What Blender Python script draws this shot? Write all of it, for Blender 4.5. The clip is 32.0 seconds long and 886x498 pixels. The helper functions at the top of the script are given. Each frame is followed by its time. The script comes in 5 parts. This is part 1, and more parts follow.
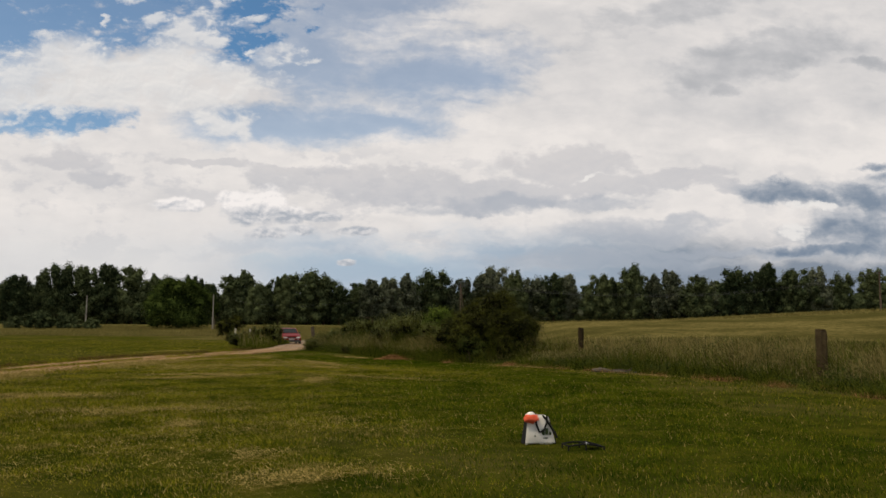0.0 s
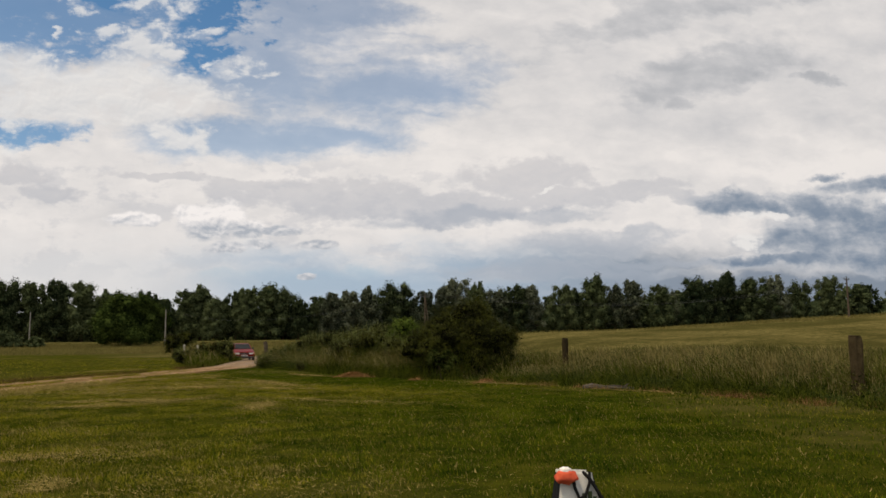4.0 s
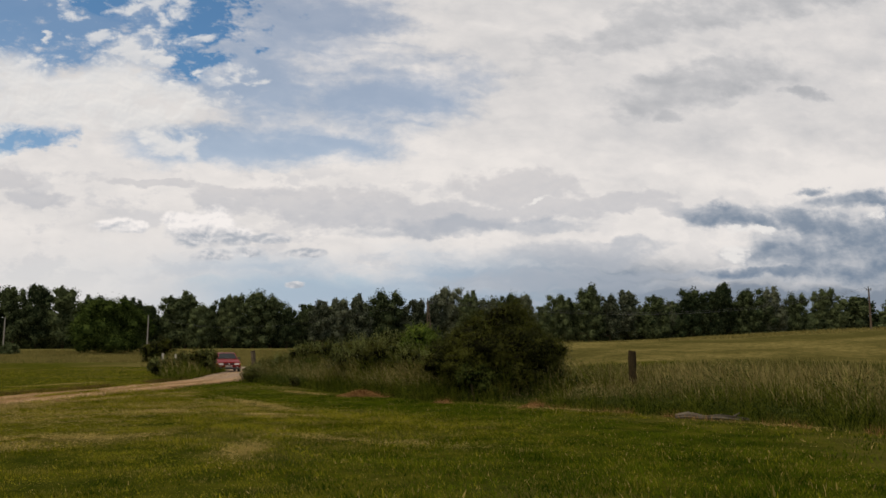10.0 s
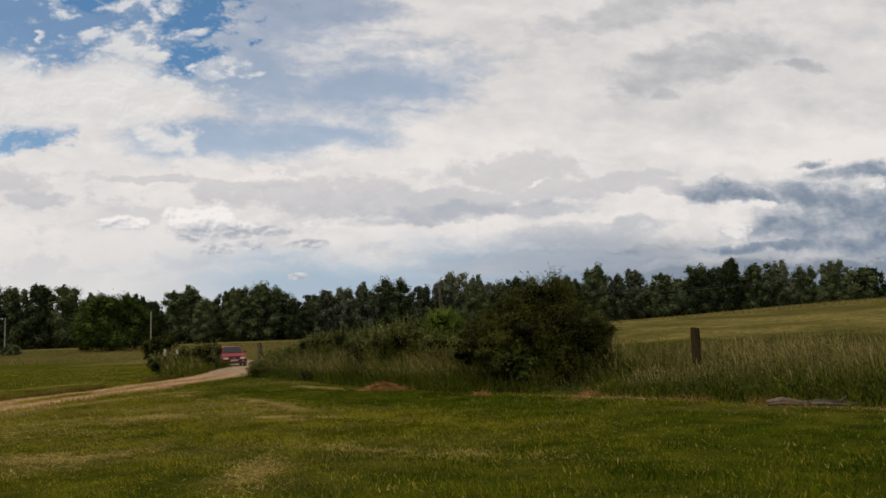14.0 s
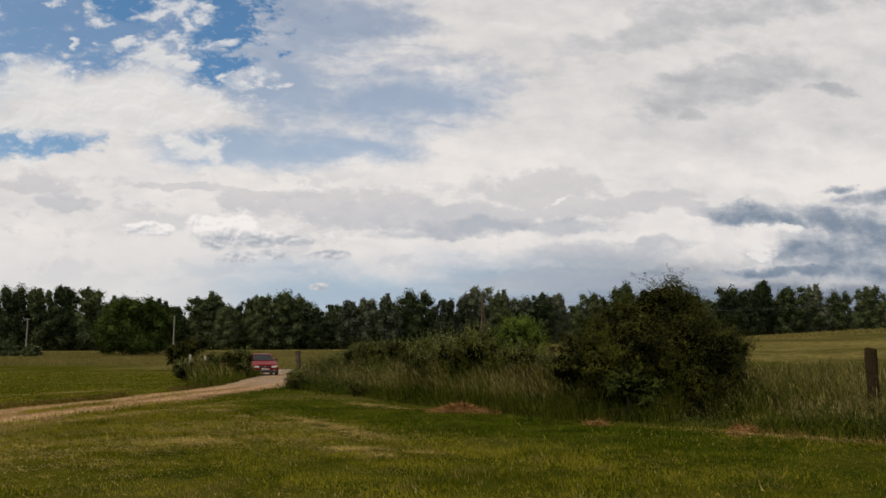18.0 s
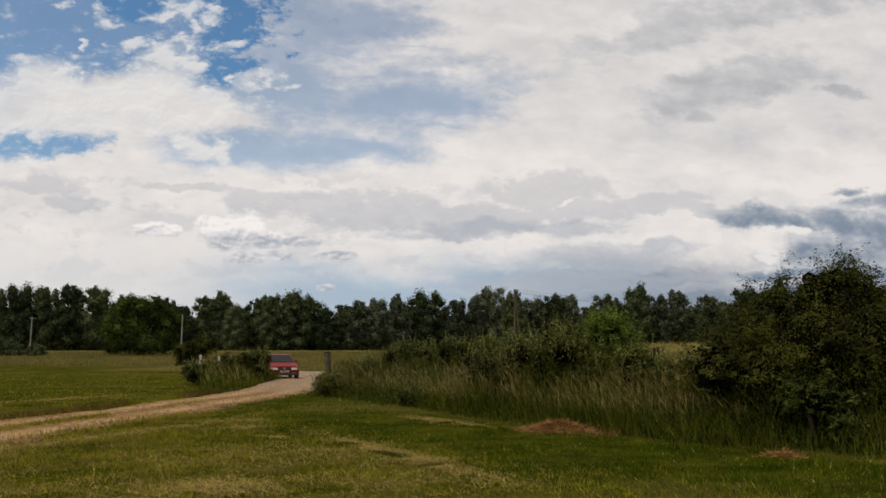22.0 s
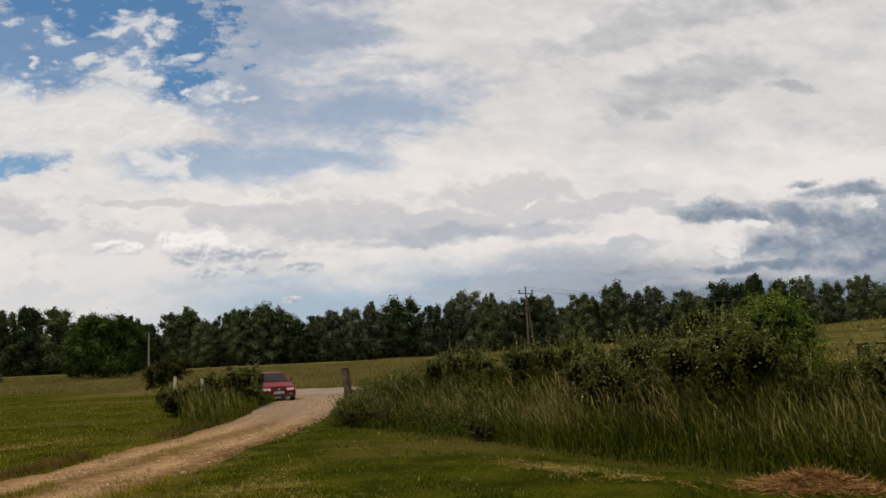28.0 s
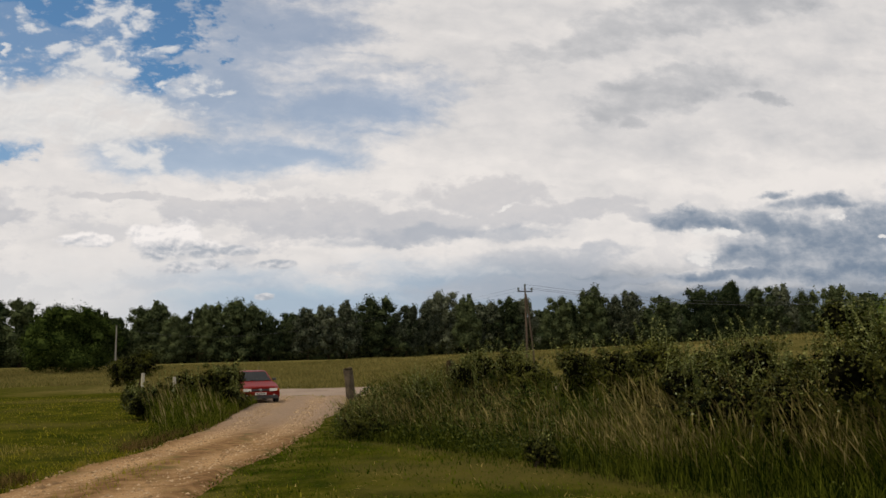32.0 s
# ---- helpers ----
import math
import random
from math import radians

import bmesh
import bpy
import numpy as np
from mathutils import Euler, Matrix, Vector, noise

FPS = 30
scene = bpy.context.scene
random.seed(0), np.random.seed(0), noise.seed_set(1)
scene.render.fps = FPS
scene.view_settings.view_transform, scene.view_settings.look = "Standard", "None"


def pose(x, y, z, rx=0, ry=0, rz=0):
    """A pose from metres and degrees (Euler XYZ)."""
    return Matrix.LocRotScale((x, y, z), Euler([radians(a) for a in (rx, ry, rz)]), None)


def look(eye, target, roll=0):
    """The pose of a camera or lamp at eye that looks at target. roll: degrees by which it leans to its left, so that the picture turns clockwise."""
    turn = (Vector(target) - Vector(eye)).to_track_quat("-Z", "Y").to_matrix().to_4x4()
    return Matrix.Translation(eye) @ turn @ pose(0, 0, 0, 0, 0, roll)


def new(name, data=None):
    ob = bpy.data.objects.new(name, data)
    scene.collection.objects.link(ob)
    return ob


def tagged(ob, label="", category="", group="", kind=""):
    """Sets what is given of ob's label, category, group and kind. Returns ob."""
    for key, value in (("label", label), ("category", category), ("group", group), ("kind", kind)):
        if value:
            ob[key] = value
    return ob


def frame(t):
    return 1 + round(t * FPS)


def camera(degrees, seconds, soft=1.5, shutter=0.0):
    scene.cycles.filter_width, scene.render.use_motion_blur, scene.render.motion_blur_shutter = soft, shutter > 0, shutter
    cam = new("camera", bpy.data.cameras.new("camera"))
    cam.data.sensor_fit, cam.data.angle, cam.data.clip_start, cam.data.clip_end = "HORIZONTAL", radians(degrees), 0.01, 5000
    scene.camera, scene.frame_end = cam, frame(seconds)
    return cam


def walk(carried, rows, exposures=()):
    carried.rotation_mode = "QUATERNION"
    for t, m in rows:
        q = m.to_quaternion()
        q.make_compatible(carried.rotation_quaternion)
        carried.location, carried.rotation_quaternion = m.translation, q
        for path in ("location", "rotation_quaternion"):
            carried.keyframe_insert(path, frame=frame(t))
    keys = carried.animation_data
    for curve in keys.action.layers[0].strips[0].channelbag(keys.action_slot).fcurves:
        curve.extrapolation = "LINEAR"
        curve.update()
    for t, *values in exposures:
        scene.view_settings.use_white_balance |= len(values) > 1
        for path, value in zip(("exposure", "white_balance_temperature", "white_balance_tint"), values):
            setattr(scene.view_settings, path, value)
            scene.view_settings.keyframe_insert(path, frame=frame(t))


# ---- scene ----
cam = camera(59.94, 32.0, 1.55)
PATH = [
    (0, 0.000, 0.000, 1.553, 95.736, -0.380, -3.868),
    (0.5, -0.062, 0.385, 1.565, 96.380, -0.590, -4.986),
    (1, 0.014, 0.787, 1.527, 97.183, 0.239, -5.226),
    (1.5, 0.057, 1.255, 1.520, 97.900, -0.191, -5.029),
    (2, -0.002, 1.780, 1.500, 96.613, -0.013, -5.667),
    (2.5, 0.024, 2.265, 1.482, 96.254, 0.799, -6.031),
    (4.5, 0.040, 4.110, 1.538, 96.791, 0.367, -6.813),
    (5, -0.030, 4.640, 1.540, 96.802, 0.690, -6.416),
    (5.5, -0.220, 5.320, 1.554, 97.096, 0.915, -6.334),
    (6, -0.335, 5.860, 1.564, 97.252, 1.298, -5.290),
    (6.5, -0.440, 6.406, 1.565, 97.139, 1.535, -4.604),
    (7, -0.500, 6.820, 1.577, 97.139, 1.371, -4.742),
    (7.5, -0.511, 7.204, 1.587, 97.355, 2.178, -4.762),
    (8, -0.574, 7.655, 1.591, 96.399, 1.447, -6.693),
    (8.5, -0.687, 8.171, 1.605, 96.273, 0.627, -8.341),
    (9, -0.652, 8.673, 1.587, 96.556, -0.099, -8.375),
    (9.5, -0.650, 9.170, 1.570, 96.939, 0.360, -7.410),
    (10, -0.643, 9.640, 1.587, 97.397, -0.025, -7.594),
    (10.5, -0.669, 10.114, 1.590, 97.775, -0.114, -8.179),
    (11, -0.752, 10.594, 1.576, 97.382, -0.601, -7.822),
    (11.5, -0.847, 11.070, 1.581, 96.786, -0.244, -7.610),
    (12, -0.953, 11.514, 1.571, 97.213, -0.001, -7.468),
    (12.5, -1.043, 11.911, 1.555, 97.127, -0.149, -8.041),
    (13, -1.034, 12.221, 1.565, 96.825, 1.634, -8.300),
    (13.5, -0.960, 12.416, 1.567, 96.466, 1.972, -7.187),
    (15.5, -1.456, 13.800, 1.581, 96.317, 1.692, -7.910),
    (16, -1.665, 14.268, 1.562, 97.215, 0.766, -8.026),
    (16.5, -1.828, 14.867, 1.536, 97.677, -0.582, -7.610),
    (17, -1.996, 15.459, 1.508, 97.990, -0.826, -6.772),
    (17.5, -2.142, 16.148, 1.511, 97.760, -1.376, -6.729),
    (18, -2.253, 16.765, 1.515, 97.479, 0.124, -5.852),
    (18.5, -2.451, 17.317, 1.507, 97.843, 1.027, -6.999),
    (19, -2.592, 17.852, 1.513, 97.895, 0.905, -8.048),
    (19.5, -2.611, 18.477, 1.506, 97.775, 1.702, -6.816),
    (20, -2.753, 19.040, 1.493, 97.286, 1.904, -7.233),
    (20.5, -2.944, 19.559, 1.481, 97.257, 2.225, -6.118),
    (21, -3.131, 20.121, 1.472, 97.340, 1.119, -5.896),
    (21.5, -3.324, 20.722, 1.486, 97.624, -0.704, -6.378),
    (22, -3.446, 21.303, 1.498, 97.578, -0.123, -5.373),
    (22.5, -3.673, 21.851, 1.489, 97.613, -1.639, -6.075),
    (23, -3.825, 22.374, 1.464, 97.169, -0.574, -5.868),
    (23.5, -4.023, 22.925, 1.474, 96.734, -0.692, -5.774),
    (24, -4.219, 23.520, 1.516, 97.575, -0.638, -6.298),
    (24.5, -4.383, 24.114, 1.516, 96.410, -0.530, -6.017),
    (25, -4.610, 24.586, 1.503, 97.700, -0.601, -6.641),
    (25.5, -4.734, 24.999, 1.480, 98.100, -0.260, -7.584),
    (27.5, -5.082, 26.914, 1.654, 97.093, 0.565, -7.381),
    (28, -5.168, 27.382, 1.667, 98.005, 2.489, -7.566),
    (28.5, -5.248, 27.823, 1.676, 98.306, 2.688, -7.967),
    (29, -5.386, 28.228, 1.676, 98.148, 1.029, -7.906),
    (29.5, -5.478, 28.606, 1.670, 97.609, 1.390, -8.400),
    (30, -5.520, 28.956, 1.664, 97.459, 1.672, -8.736),
    (30.5, -5.616, 29.304, 1.659, 96.699, 0.769, -12.207),
    (31, -5.706, 29.801, 1.665, 97.093, 1.023, -11.157),
    (31.5, -5.769, 30.385, 1.670, 97.542, 1.963, -9.491),
    (32, -5.911, 30.972, 1.686, 98.011, 1.318, -9.650),
]
walk(cam, [(t, pose(*p)) for t, *p in PATH])

# ---------- world: broken cloud over a low blue sky ----------
world = bpy.data.worlds.new("sky")
scene.world = world
world.use_nodes = True
wt = world.node_tree
wt.nodes.clear()


def nd(tree, kind, ins=(), **props):
    """A node with its properties and inputs set; a socket as input is linked."""
    n = tree.nodes.new(kind)
    for k, v in props.items():
        setattr(n, k, v)
    for k, v in (ins.items() if isinstance(ins, dict) else enumerate(ins)):
        if v is None:
            continue
        if isinstance(v, bpy.types.NodeSocket):
            tree.links.new(v, n.inputs[k])
        else:
            n.inputs[k].default_value = v
    return n


def mth(tree, op, a, b=None, c=None, clamp=False):
    return nd(tree, "ShaderNodeMath", [a, b, c], operation=op, use_clamp=clamp).outputs[0]


def remap(tree, v, a, b, lo=0.0, hi=1.0, smooth=True):
    n = nd(tree, "ShaderNodeMapRange", {0: v, 1: a, 2: b, 3: lo, 4: hi}, interpolation_type="SMOOTHSTEP" if smooth else "LINEAR", clamp=True)
    return n.outputs[0]


def mixc(tree, f, a, b, mode="MIX"):
    n = nd(tree, "ShaderNodeMix", {0: f, 6: a, 7: b}, data_type="RGBA", blend_type=mode)
    return n.outputs[2]


def fbm(tree, vec, scale, detail=6.0, rough=0.55, distortion=0.0):
    return nd(tree, "ShaderNodeTexNoise", {"Vector": vec, "Scale": scale, "Detail": detail, "Roughness": rough, "Distortion": distortion}).outputs["Fac"]


sky = nd(wt, "ShaderNodeTexSky", sky_type="NISHITA", sun_disc=False, sun_elevation=radians(60), sun_rotation=radians(235), altitude=100, dust_density=0.6, ozone_density=2.5)
gen = nd(wt, "ShaderNodeTexCoord").outputs["Generated"]
xyz = nd(wt, "ShaderNodeSeparateXYZ", [gen])
ahead = mth(wt, "MAXIMUM", mth(wt, "ABSOLUTE", xyz.outputs[1]), 0.2)
U = mth(wt, "MULTIPLY", mth(wt, "DIVIDE", xyz.outputs[0], ahead), 100)
V = mth(wt, "MULTIPLY", mth(wt, "DIVIDE", xyz.outputs[2], ahead), 100)


def vec(op, a, b=None, scale=None):
    return nd(wt, "ShaderNodeVectorMath", {0: a, **({1: b} if b is not None else {}), **({3: scale} if scale is not None else {})}, operation=op).outputs["Value" if op == "DOT_PRODUCT" else "Vector"]


plain = nd(wt, "ShaderNodeCombineXYZ", [U, V, 0.0]).outputs[0]
squat = vec("MULTIPLY", plain, (0.055, 0.085, 0.0))
warp = nd(wt, "ShaderNodeTexNoise", {"Vector": squat, "Scale": 2.2, "Detail": 7.0, "Roughness": 0.6})
stir = vec("MULTIPLY", vec("SUBTRACT", warp.outputs["Color"], (0.5, 0.5, 0.5)), (13.0, 6.0, 0.0))
stirred = vec("ADD", plain, stir)
pair = nd(wt, "ShaderNodeSeparateXYZ", [stirred])
SWIRL = (pair.outputs[0], pair.outputs[1])
puff = fbm(wt, squat, 2.6, 6.0, 0.5)
fine = fbm(wt, squat, 8.0, 7.0, 0.58)
curl = fbm(wt, squat, 5.0, 8.0, 0.6, 0.35)
curl_up = fbm(wt, vec("ADD", squat, (-0.012, 0.035, 0.0)), 5.0, 8.0, 0.6, 0.35)
relief = mth(wt, "SUBTRACT", curl_up, curl)
long = vec("MULTIPLY", stirred, (0.020, 0.085, 0.0))
streak = fbm(wt, long, 1.7, 5.0, 0.52)
strand = fbm(wt, vec("ADD", long, (7.0, 3.0, 1.0)), 4.2, 6.0, 0.55)


def blobs(rows, place, blend=0.3):
    """A height over the sky: 1 at the middle of each ellipse (u, v, half width, half height, lean), 0 at its rim."""
    total, (pu, pv) = None, place
    for u, v, ru, rv, lean in rows:
        c, k = math.cos(radians(lean)), math.sin(radians(lean))
        a = mth(wt, "MULTIPLY_ADD", pv, k / ru, mth(wt, "MULTIPLY_ADD", pu, c / ru, -(u * c + v * k) / ru)) if lean else mth(wt, "MULTIPLY_ADD", pu, 1 / ru, -u / ru)
        b = mth(wt, "MULTIPLY_ADD", pu, -k / rv, mth(wt, "MULTIPLY_ADD", pv, c / rv, (u * k - v * c) / rv)) if lean else mth(wt, "MULTIPLY_ADD", pv, 1 / rv, -v / rv)
        r2 = mth(wt, "MULTIPLY_ADD", a, a, mth(wt, "MULTIPLY", b, b))
        total = r2 if total is None else nd(wt, "ShaderNodeMath", [total, r2, blend], operation="SMOOTH_MIN").outputs[0]
    return mth(wt, "MAXIMUM", mth(wt, "SUBTRACT", 1.0, total), -4.0)


def rag(f, *noises):
    for n, amount in noises:
        f = mth(wt, "MULTIPLY_ADD", mth(wt, "SUBTRACT", n, 0.5), amount, f)
    return f


# where the blue shows, where the high veil is thin, white puffs, high grey cloud, the long grey bank, its base, the dark bank and its lit rims, the white tower
CLEAR = [(-37.9, 42.4, 18.2, 6.55, 5), (-44.4, 26, 8.4, 1.7, 3), (-25, 38.5, 7, 3.4, -20), (-54.1, 39.7, 10.6, 10.5, 0), (-23, 43.4, 6.5, 4.7, 0), (-43, 53.7, 16.8, 7.1, 0)]
THIN = [(-15.5, 26.2, 9.6, 2.2, 3), (-5.4, 27.1, 12.6, 2.6, 4), (-11.6, 36.2, 9.6, 6.25, -35), (-5.2, 43, 11.3, 5.6, 0), (4.2, 33.2, 12.2, 4.7, 10), (-4.6, 7.0, 9.9, 1.9, 0), (-16.8, 51.8, 22.2, 6.45, 0)]
PUFFS = [(-41.7, 33.7, 5.8, 3.35, 0), (-32.3, 33.1, 10.5, 2.55, 0), (-25.9, 37.4, 4.8, 3.25, 20), (-36.9, 30.2, 10.3, 2.55, 0), (-28.5, 29.5, 7.7, 2.75, -8), (-23, 26.3, 4.2, 1.75, -15), (-20.1, 31.9, 4.3, 1.2, 0), (-49.2, 30.3, 8, 4.45, 0)]
SMALL = [(-34.4, 44.2, 1.4, 1.35, 0), (-24.9, 44.7, 4.2, 2.05, 0), (-32.4, 39.9, 2.9, 1.05, 0), (-15.6, 35.2, 3, 1.25, 20), (-11.6, 34.5, 1.6, 0.55, 0), (-38.7, 39.2, 0.9, 0.55, 0), (-40.9, 44.9, 1.5, 0.65, 0), (-19.9, 40, 2.9, 0.75, 15), (-18, 33.6, 3.4, 0.7, 0), (-44, 23.8, 2.2, 0.9, 0)]
HIGH = [(50.3, 37.7, 11.4, 2.85, 16), (43.1, 34, 3.3, 1.15, 8), (45.1, 32.4, 2.2, 0.75, 0), (48.5, 48.2, 17.1, 2.55, 20), (64.4, 52.4, 16, 2.65, 14), (65.7, 37.2, 1.9, 0.75, 0)]
BAND = [(-5.1, 18.8, 6.9, 1.8, -6), (4.6, 17.9, 9.6, 1.7, -3), (14.4, 17.7, 8.4, 2, 2), (22, 21.3, 5.8, 2.5, 0), (27.1, 21.8, 4.8, 2.35, 0), (28.3, 19, 7.4, 1.4, 0), (-15.2, 19.1, 4.6, 1.2, -6), (38.6, 20.1, 5.6, 1.1, 6), (45.1, 18.8, 4.5, 0.95, -4), (-36.7, 19.2, 3.7, 1.1, -4), (-23.8, 21, 6.3, 0.6, -3), (-41.6, 21.3, 4, 0.9, 0), (-13.1, 20.5, 2.9, 0.65, 0)]
UNDER = [(15.1, 16.2, 11.4, 1, 2), (26.7, 16.8, 7, 0.7, 0), (31.4, 12.9, 9.4, 1.4, 5), (44.8, 10.4, 13, 0.6, 0), (26.7, 8.9, 13.6, 1.25, 0), (38.5, 14.3, 4.8, 0.65, 0)]
DARK = [(53.5, 18, 7.4, 1.25, -4), (66, 17.7, 7.3, 1.65, -6), (77, 15.3, 14.2, 3.55, 0), (87.8, 17.1, 11.9, 4.35, 0), (74.6, 20.8, 8.5, 1.2, 4), (66.4, 22.3, 2.3, 0.7, 0), (64, 13.1, 8.1, 1.85, 0), (79.5, 11, 19.1, 1.85, 0), (60.1, 10.6, 11.6, 0.8, 0), (101.9, 16.8, 16.6, 7.1, 0)]
LIT = [(56.5, 16.3, 3.4, 0.7, 0), (55.5, 13.8, 2.1, 1.6, 0), (76.9, 19.5, 2.6, 0.7, 10), (86.2, 25.5, 2.2, 0.55, 0), (84.3, 16.2, 1.2, 0.3, 0), (27, 19.9, 3.2, 0.35, 0)]
TOWER = [(-17.8, 15.2, 4.0, 2.4, 0), (-20.5, 16.2, 1.9, 1.3, 0), (-15.7, 16.5, 2.3, 1.7, 0), (-13.3, 14.2, 2.6, 1.4, 0), (-27.9, 15.3, 2.7, 0.9, 0), (-25.8, 15.1, 1.7, 0.65, 0), (-16.2, 11.9, 2.5, 0.7, 0), (-9.2, 14.1, 2.9, 0.65, 0), (-4.8, 12.1, 3, 0.6, 0), (-12, 12.4, 2.1, 0.6, 0), (-6.1, 8.1, 1.3, 0.45, 0)]

blue = mixc(wt, 1.0, vec("SCALE", sky.outputs[0], scale=0.1), (0.74, 1.02, 1.10, 1), "MULTIPLY")
blue = mixc(wt, remap(wt, V, 14.0, 4.0), blue, (0.36, 0.49, 0.62, 1))
# the high veil: nearly closed, torn over the clear places
clear = rag(blobs(CLEAR, SWIRL), (curl, 5.0), (fine, 3.0))
thin = rag(blobs(THIN, SWIRL), (streak, 3.6), (strand, 3.4), (fine, 1.5))
cover = mth(wt, "SUBTRACT", 1.0, mth(wt, "ADD", remap(wt, clear, -1.3, 0.6, 0.0, 0.88), remap(wt, thin, -1.5, 1.1, 0.0, 0.58), clamp=True))
tone = rag(mth(wt, "MULTIPLY_ADD", remap(wt, V, 30.0, 24.0), -0.14, 0.20), (streak, 0.50), (puff, 0.36), (strand, 0.30), (fine, 0.15))
tone = mth(wt, "ADD", tone, remap(wt, U, 5.0, -20.0, 0.0, 0.03))
tone = mth(wt, "MULTIPLY_ADD", remap(wt, rag(blobs(HIGH, SWIRL, 0.8), (puff, 3.0), (strand, 3.0), (fine, 1.5)), -1.7, 1.3), 0.30, tone, clamp=True)
ramp = nd(wt, "ShaderNodeValToRGB", [tone])
el = ramp.color_ramp.elements
el[0].position, el[0].color = 0.0, (0.83, 0.785, 0.752, 1)
el[1].position, el[1].color = 1.0, (0.22, 0.25, 0.29, 1)
e = el.new(0.35)
e.color = (0.59, 0.58, 0.585, 1)
# broken low cloud between the veil and the banks
band_v = mth(wt, "MULTIPLY", remap(wt, V, 26.0, 21.0), remap(wt, V, 6.0, 10.0))
scrap = remap(wt, fbm(wt, vec("ADD", squat, (3.1, 7.7, 1.0)), 3.6, 9.0, 0.62), 0.50, 0.62)
veil = mixc(wt, mth(wt, "MULTIPLY", mth(wt, "MULTIPLY", scrap, band_v), remap(wt, U, 30.0, -5.0, 0.22, 0.55)), ramp.outputs[0], (0.57, 0.565, 0.585, 1))
out = mixc(wt, cover, blue, veil)


def lay(below, f, lo, hi, amount, shade, light, dark):
    """Lays one cloud layer over what is below: its body from light to dark by shade."""
    body = mixc(wt, shade, (*light, 1), (*dark, 1))
    return mixc(wt, mth(wt, "MULTIPLY", remap(wt, f, lo, hi), amount), below, body)


# white puffs in the blue
f = rag(blobs(PUFFS, SWIRL), (curl, 5.5), (fine, 3.5))
s = mth(wt, "ADD", mth(wt, "MULTIPLY", relief, 1.1), mth(wt, "MULTIPLY_ADD", puff, 0.5, -0.10), clamp=True)
out = lay(out, f, -0.8, 1.1, 0.88, s, (0.80, 0.775, 0.75), (0.47, 0.50, 0.55))
f = rag(blobs(SMALL, SWIRL, 0.6), (curl, 7.0), (fine, 5.0))
out = lay(out, f, -0.6, 1.6, 0.80, s, (0.80, 0.78, 0.76), (0.50, 0.53, 0.58))
# low blue-grey haze over the horizon
haze = mixc(wt, remap(wt, U, 4.0, 52.0), (0.36, 0.455, 0.56, 1), (0.165, 0.215, 0.285, 1))
haze = mixc(wt, remap(wt, U, -8.0, -32.0), haze, (0.66, 0.66, 0.665, 1))
out = mixc(wt, mth(wt, "MULTIPLY", remap(wt, rag(V, (streak, 16.0), (strand, 9.0)), 14.5, 7.0), remap(wt, U, -30.0, 8.0, 0.6, 0.9)), out, haze)
# the long grey bank with its crisp upper edge
f = rag(blobs(BAND, SWIRL, 0.6), (curl, 3.0), (fine, 2.4), (strand, 1.5))
s = mth(wt, "ADD", remap(wt, V, 23.5, 14.5, 0.06, 0.62), mth(wt, "ADD", mth(wt, "MULTIPLY", relief, 0.8), mth(wt, "MULTIPLY", mth(wt, "SUBTRACT", streak, 0.5), 0.8)), clamp=True)
out = lay(out, f, -1.0, 0.35, 0.70, s, (0.60, 0.58, 0.585), (0.42, 0.445, 0.50))
f = rag(blobs(UNDER, SWIRL), (strand, 4.5), (fine, 2.0))
out = lay(out, f, -1.6, 1.2, 0.66, mth(wt, "MULTIPLY", strand, 0.8), (0.47, 0.485, 0.53), (0.27, 0.33, 0.41))
# the dark bank and its lit rims
f = rag(blobs(DARK, SWIRL), (curl, 2.6), (fine, 1.8), (strand, 2.0))
s = mth(wt, "ADD", remap(wt, f, -0.5, 1.4), mth(wt, "MULTIPLY", relief, 1.5), clamp=True)
out = lay(out, f, -1.6, 0.5, 0.90, s, (0.43, 0.455, 0.50), (0.155, 0.215, 0.30))
f = rag(blobs(LIT, SWIRL), (curl, 4.5), (fine, 3.0))
out = lay(out, f, -0.3, 0.9, 0.85, mth(wt, "MULTIPLY", relief, 1.5, clamp=True), (0.84, 0.81, 0.78), (0.55, 0.56, 0.58))
# the white tower and its neighbours, grey at the base
calm = nd(wt, "ShaderNodeSeparateXYZ", [vec("ADD", plain, vec("SCALE", stir, scale=0.35))])
f = rag(blobs(TOWER, (calm.outputs[0], calm.outputs[1]), 0.15), (curl, 1.8), (fine, 1.8))
s = mth(wt, "ADD", remap(wt, V, 16.6, 13.6, 0.0, 0.75), mth(wt, "MULTIPLY", relief, 3.4), clamp=True)
out = lay(out, f, -0.45, 0.55, 0.93, s, (0.92, 0.87, 0.84), (0.40, 0.43, 0.48))
bg = nd(wt, "ShaderNodeBackground", {0: out, 1: 1.0})
nd(wt, "ShaderNodeOutputWorld", [bg.outputs[0]])

# the sun behind thin cloud, high and to the left behind the camera
sun = new("sun", bpy.data.lights.new("sun", "SUN"))
sun.data.energy, sun.data.angle, sun.data.color = 2.2, radians(10), (1.0, 0.86, 0.63)
sun.matrix_world = look((0, 0, 0), Vector((math.sin(radians(55)) * math.cos(radians(60)), math.cos(radians(55)) * math.cos(radians(60)), -math.sin(radians(60)))))


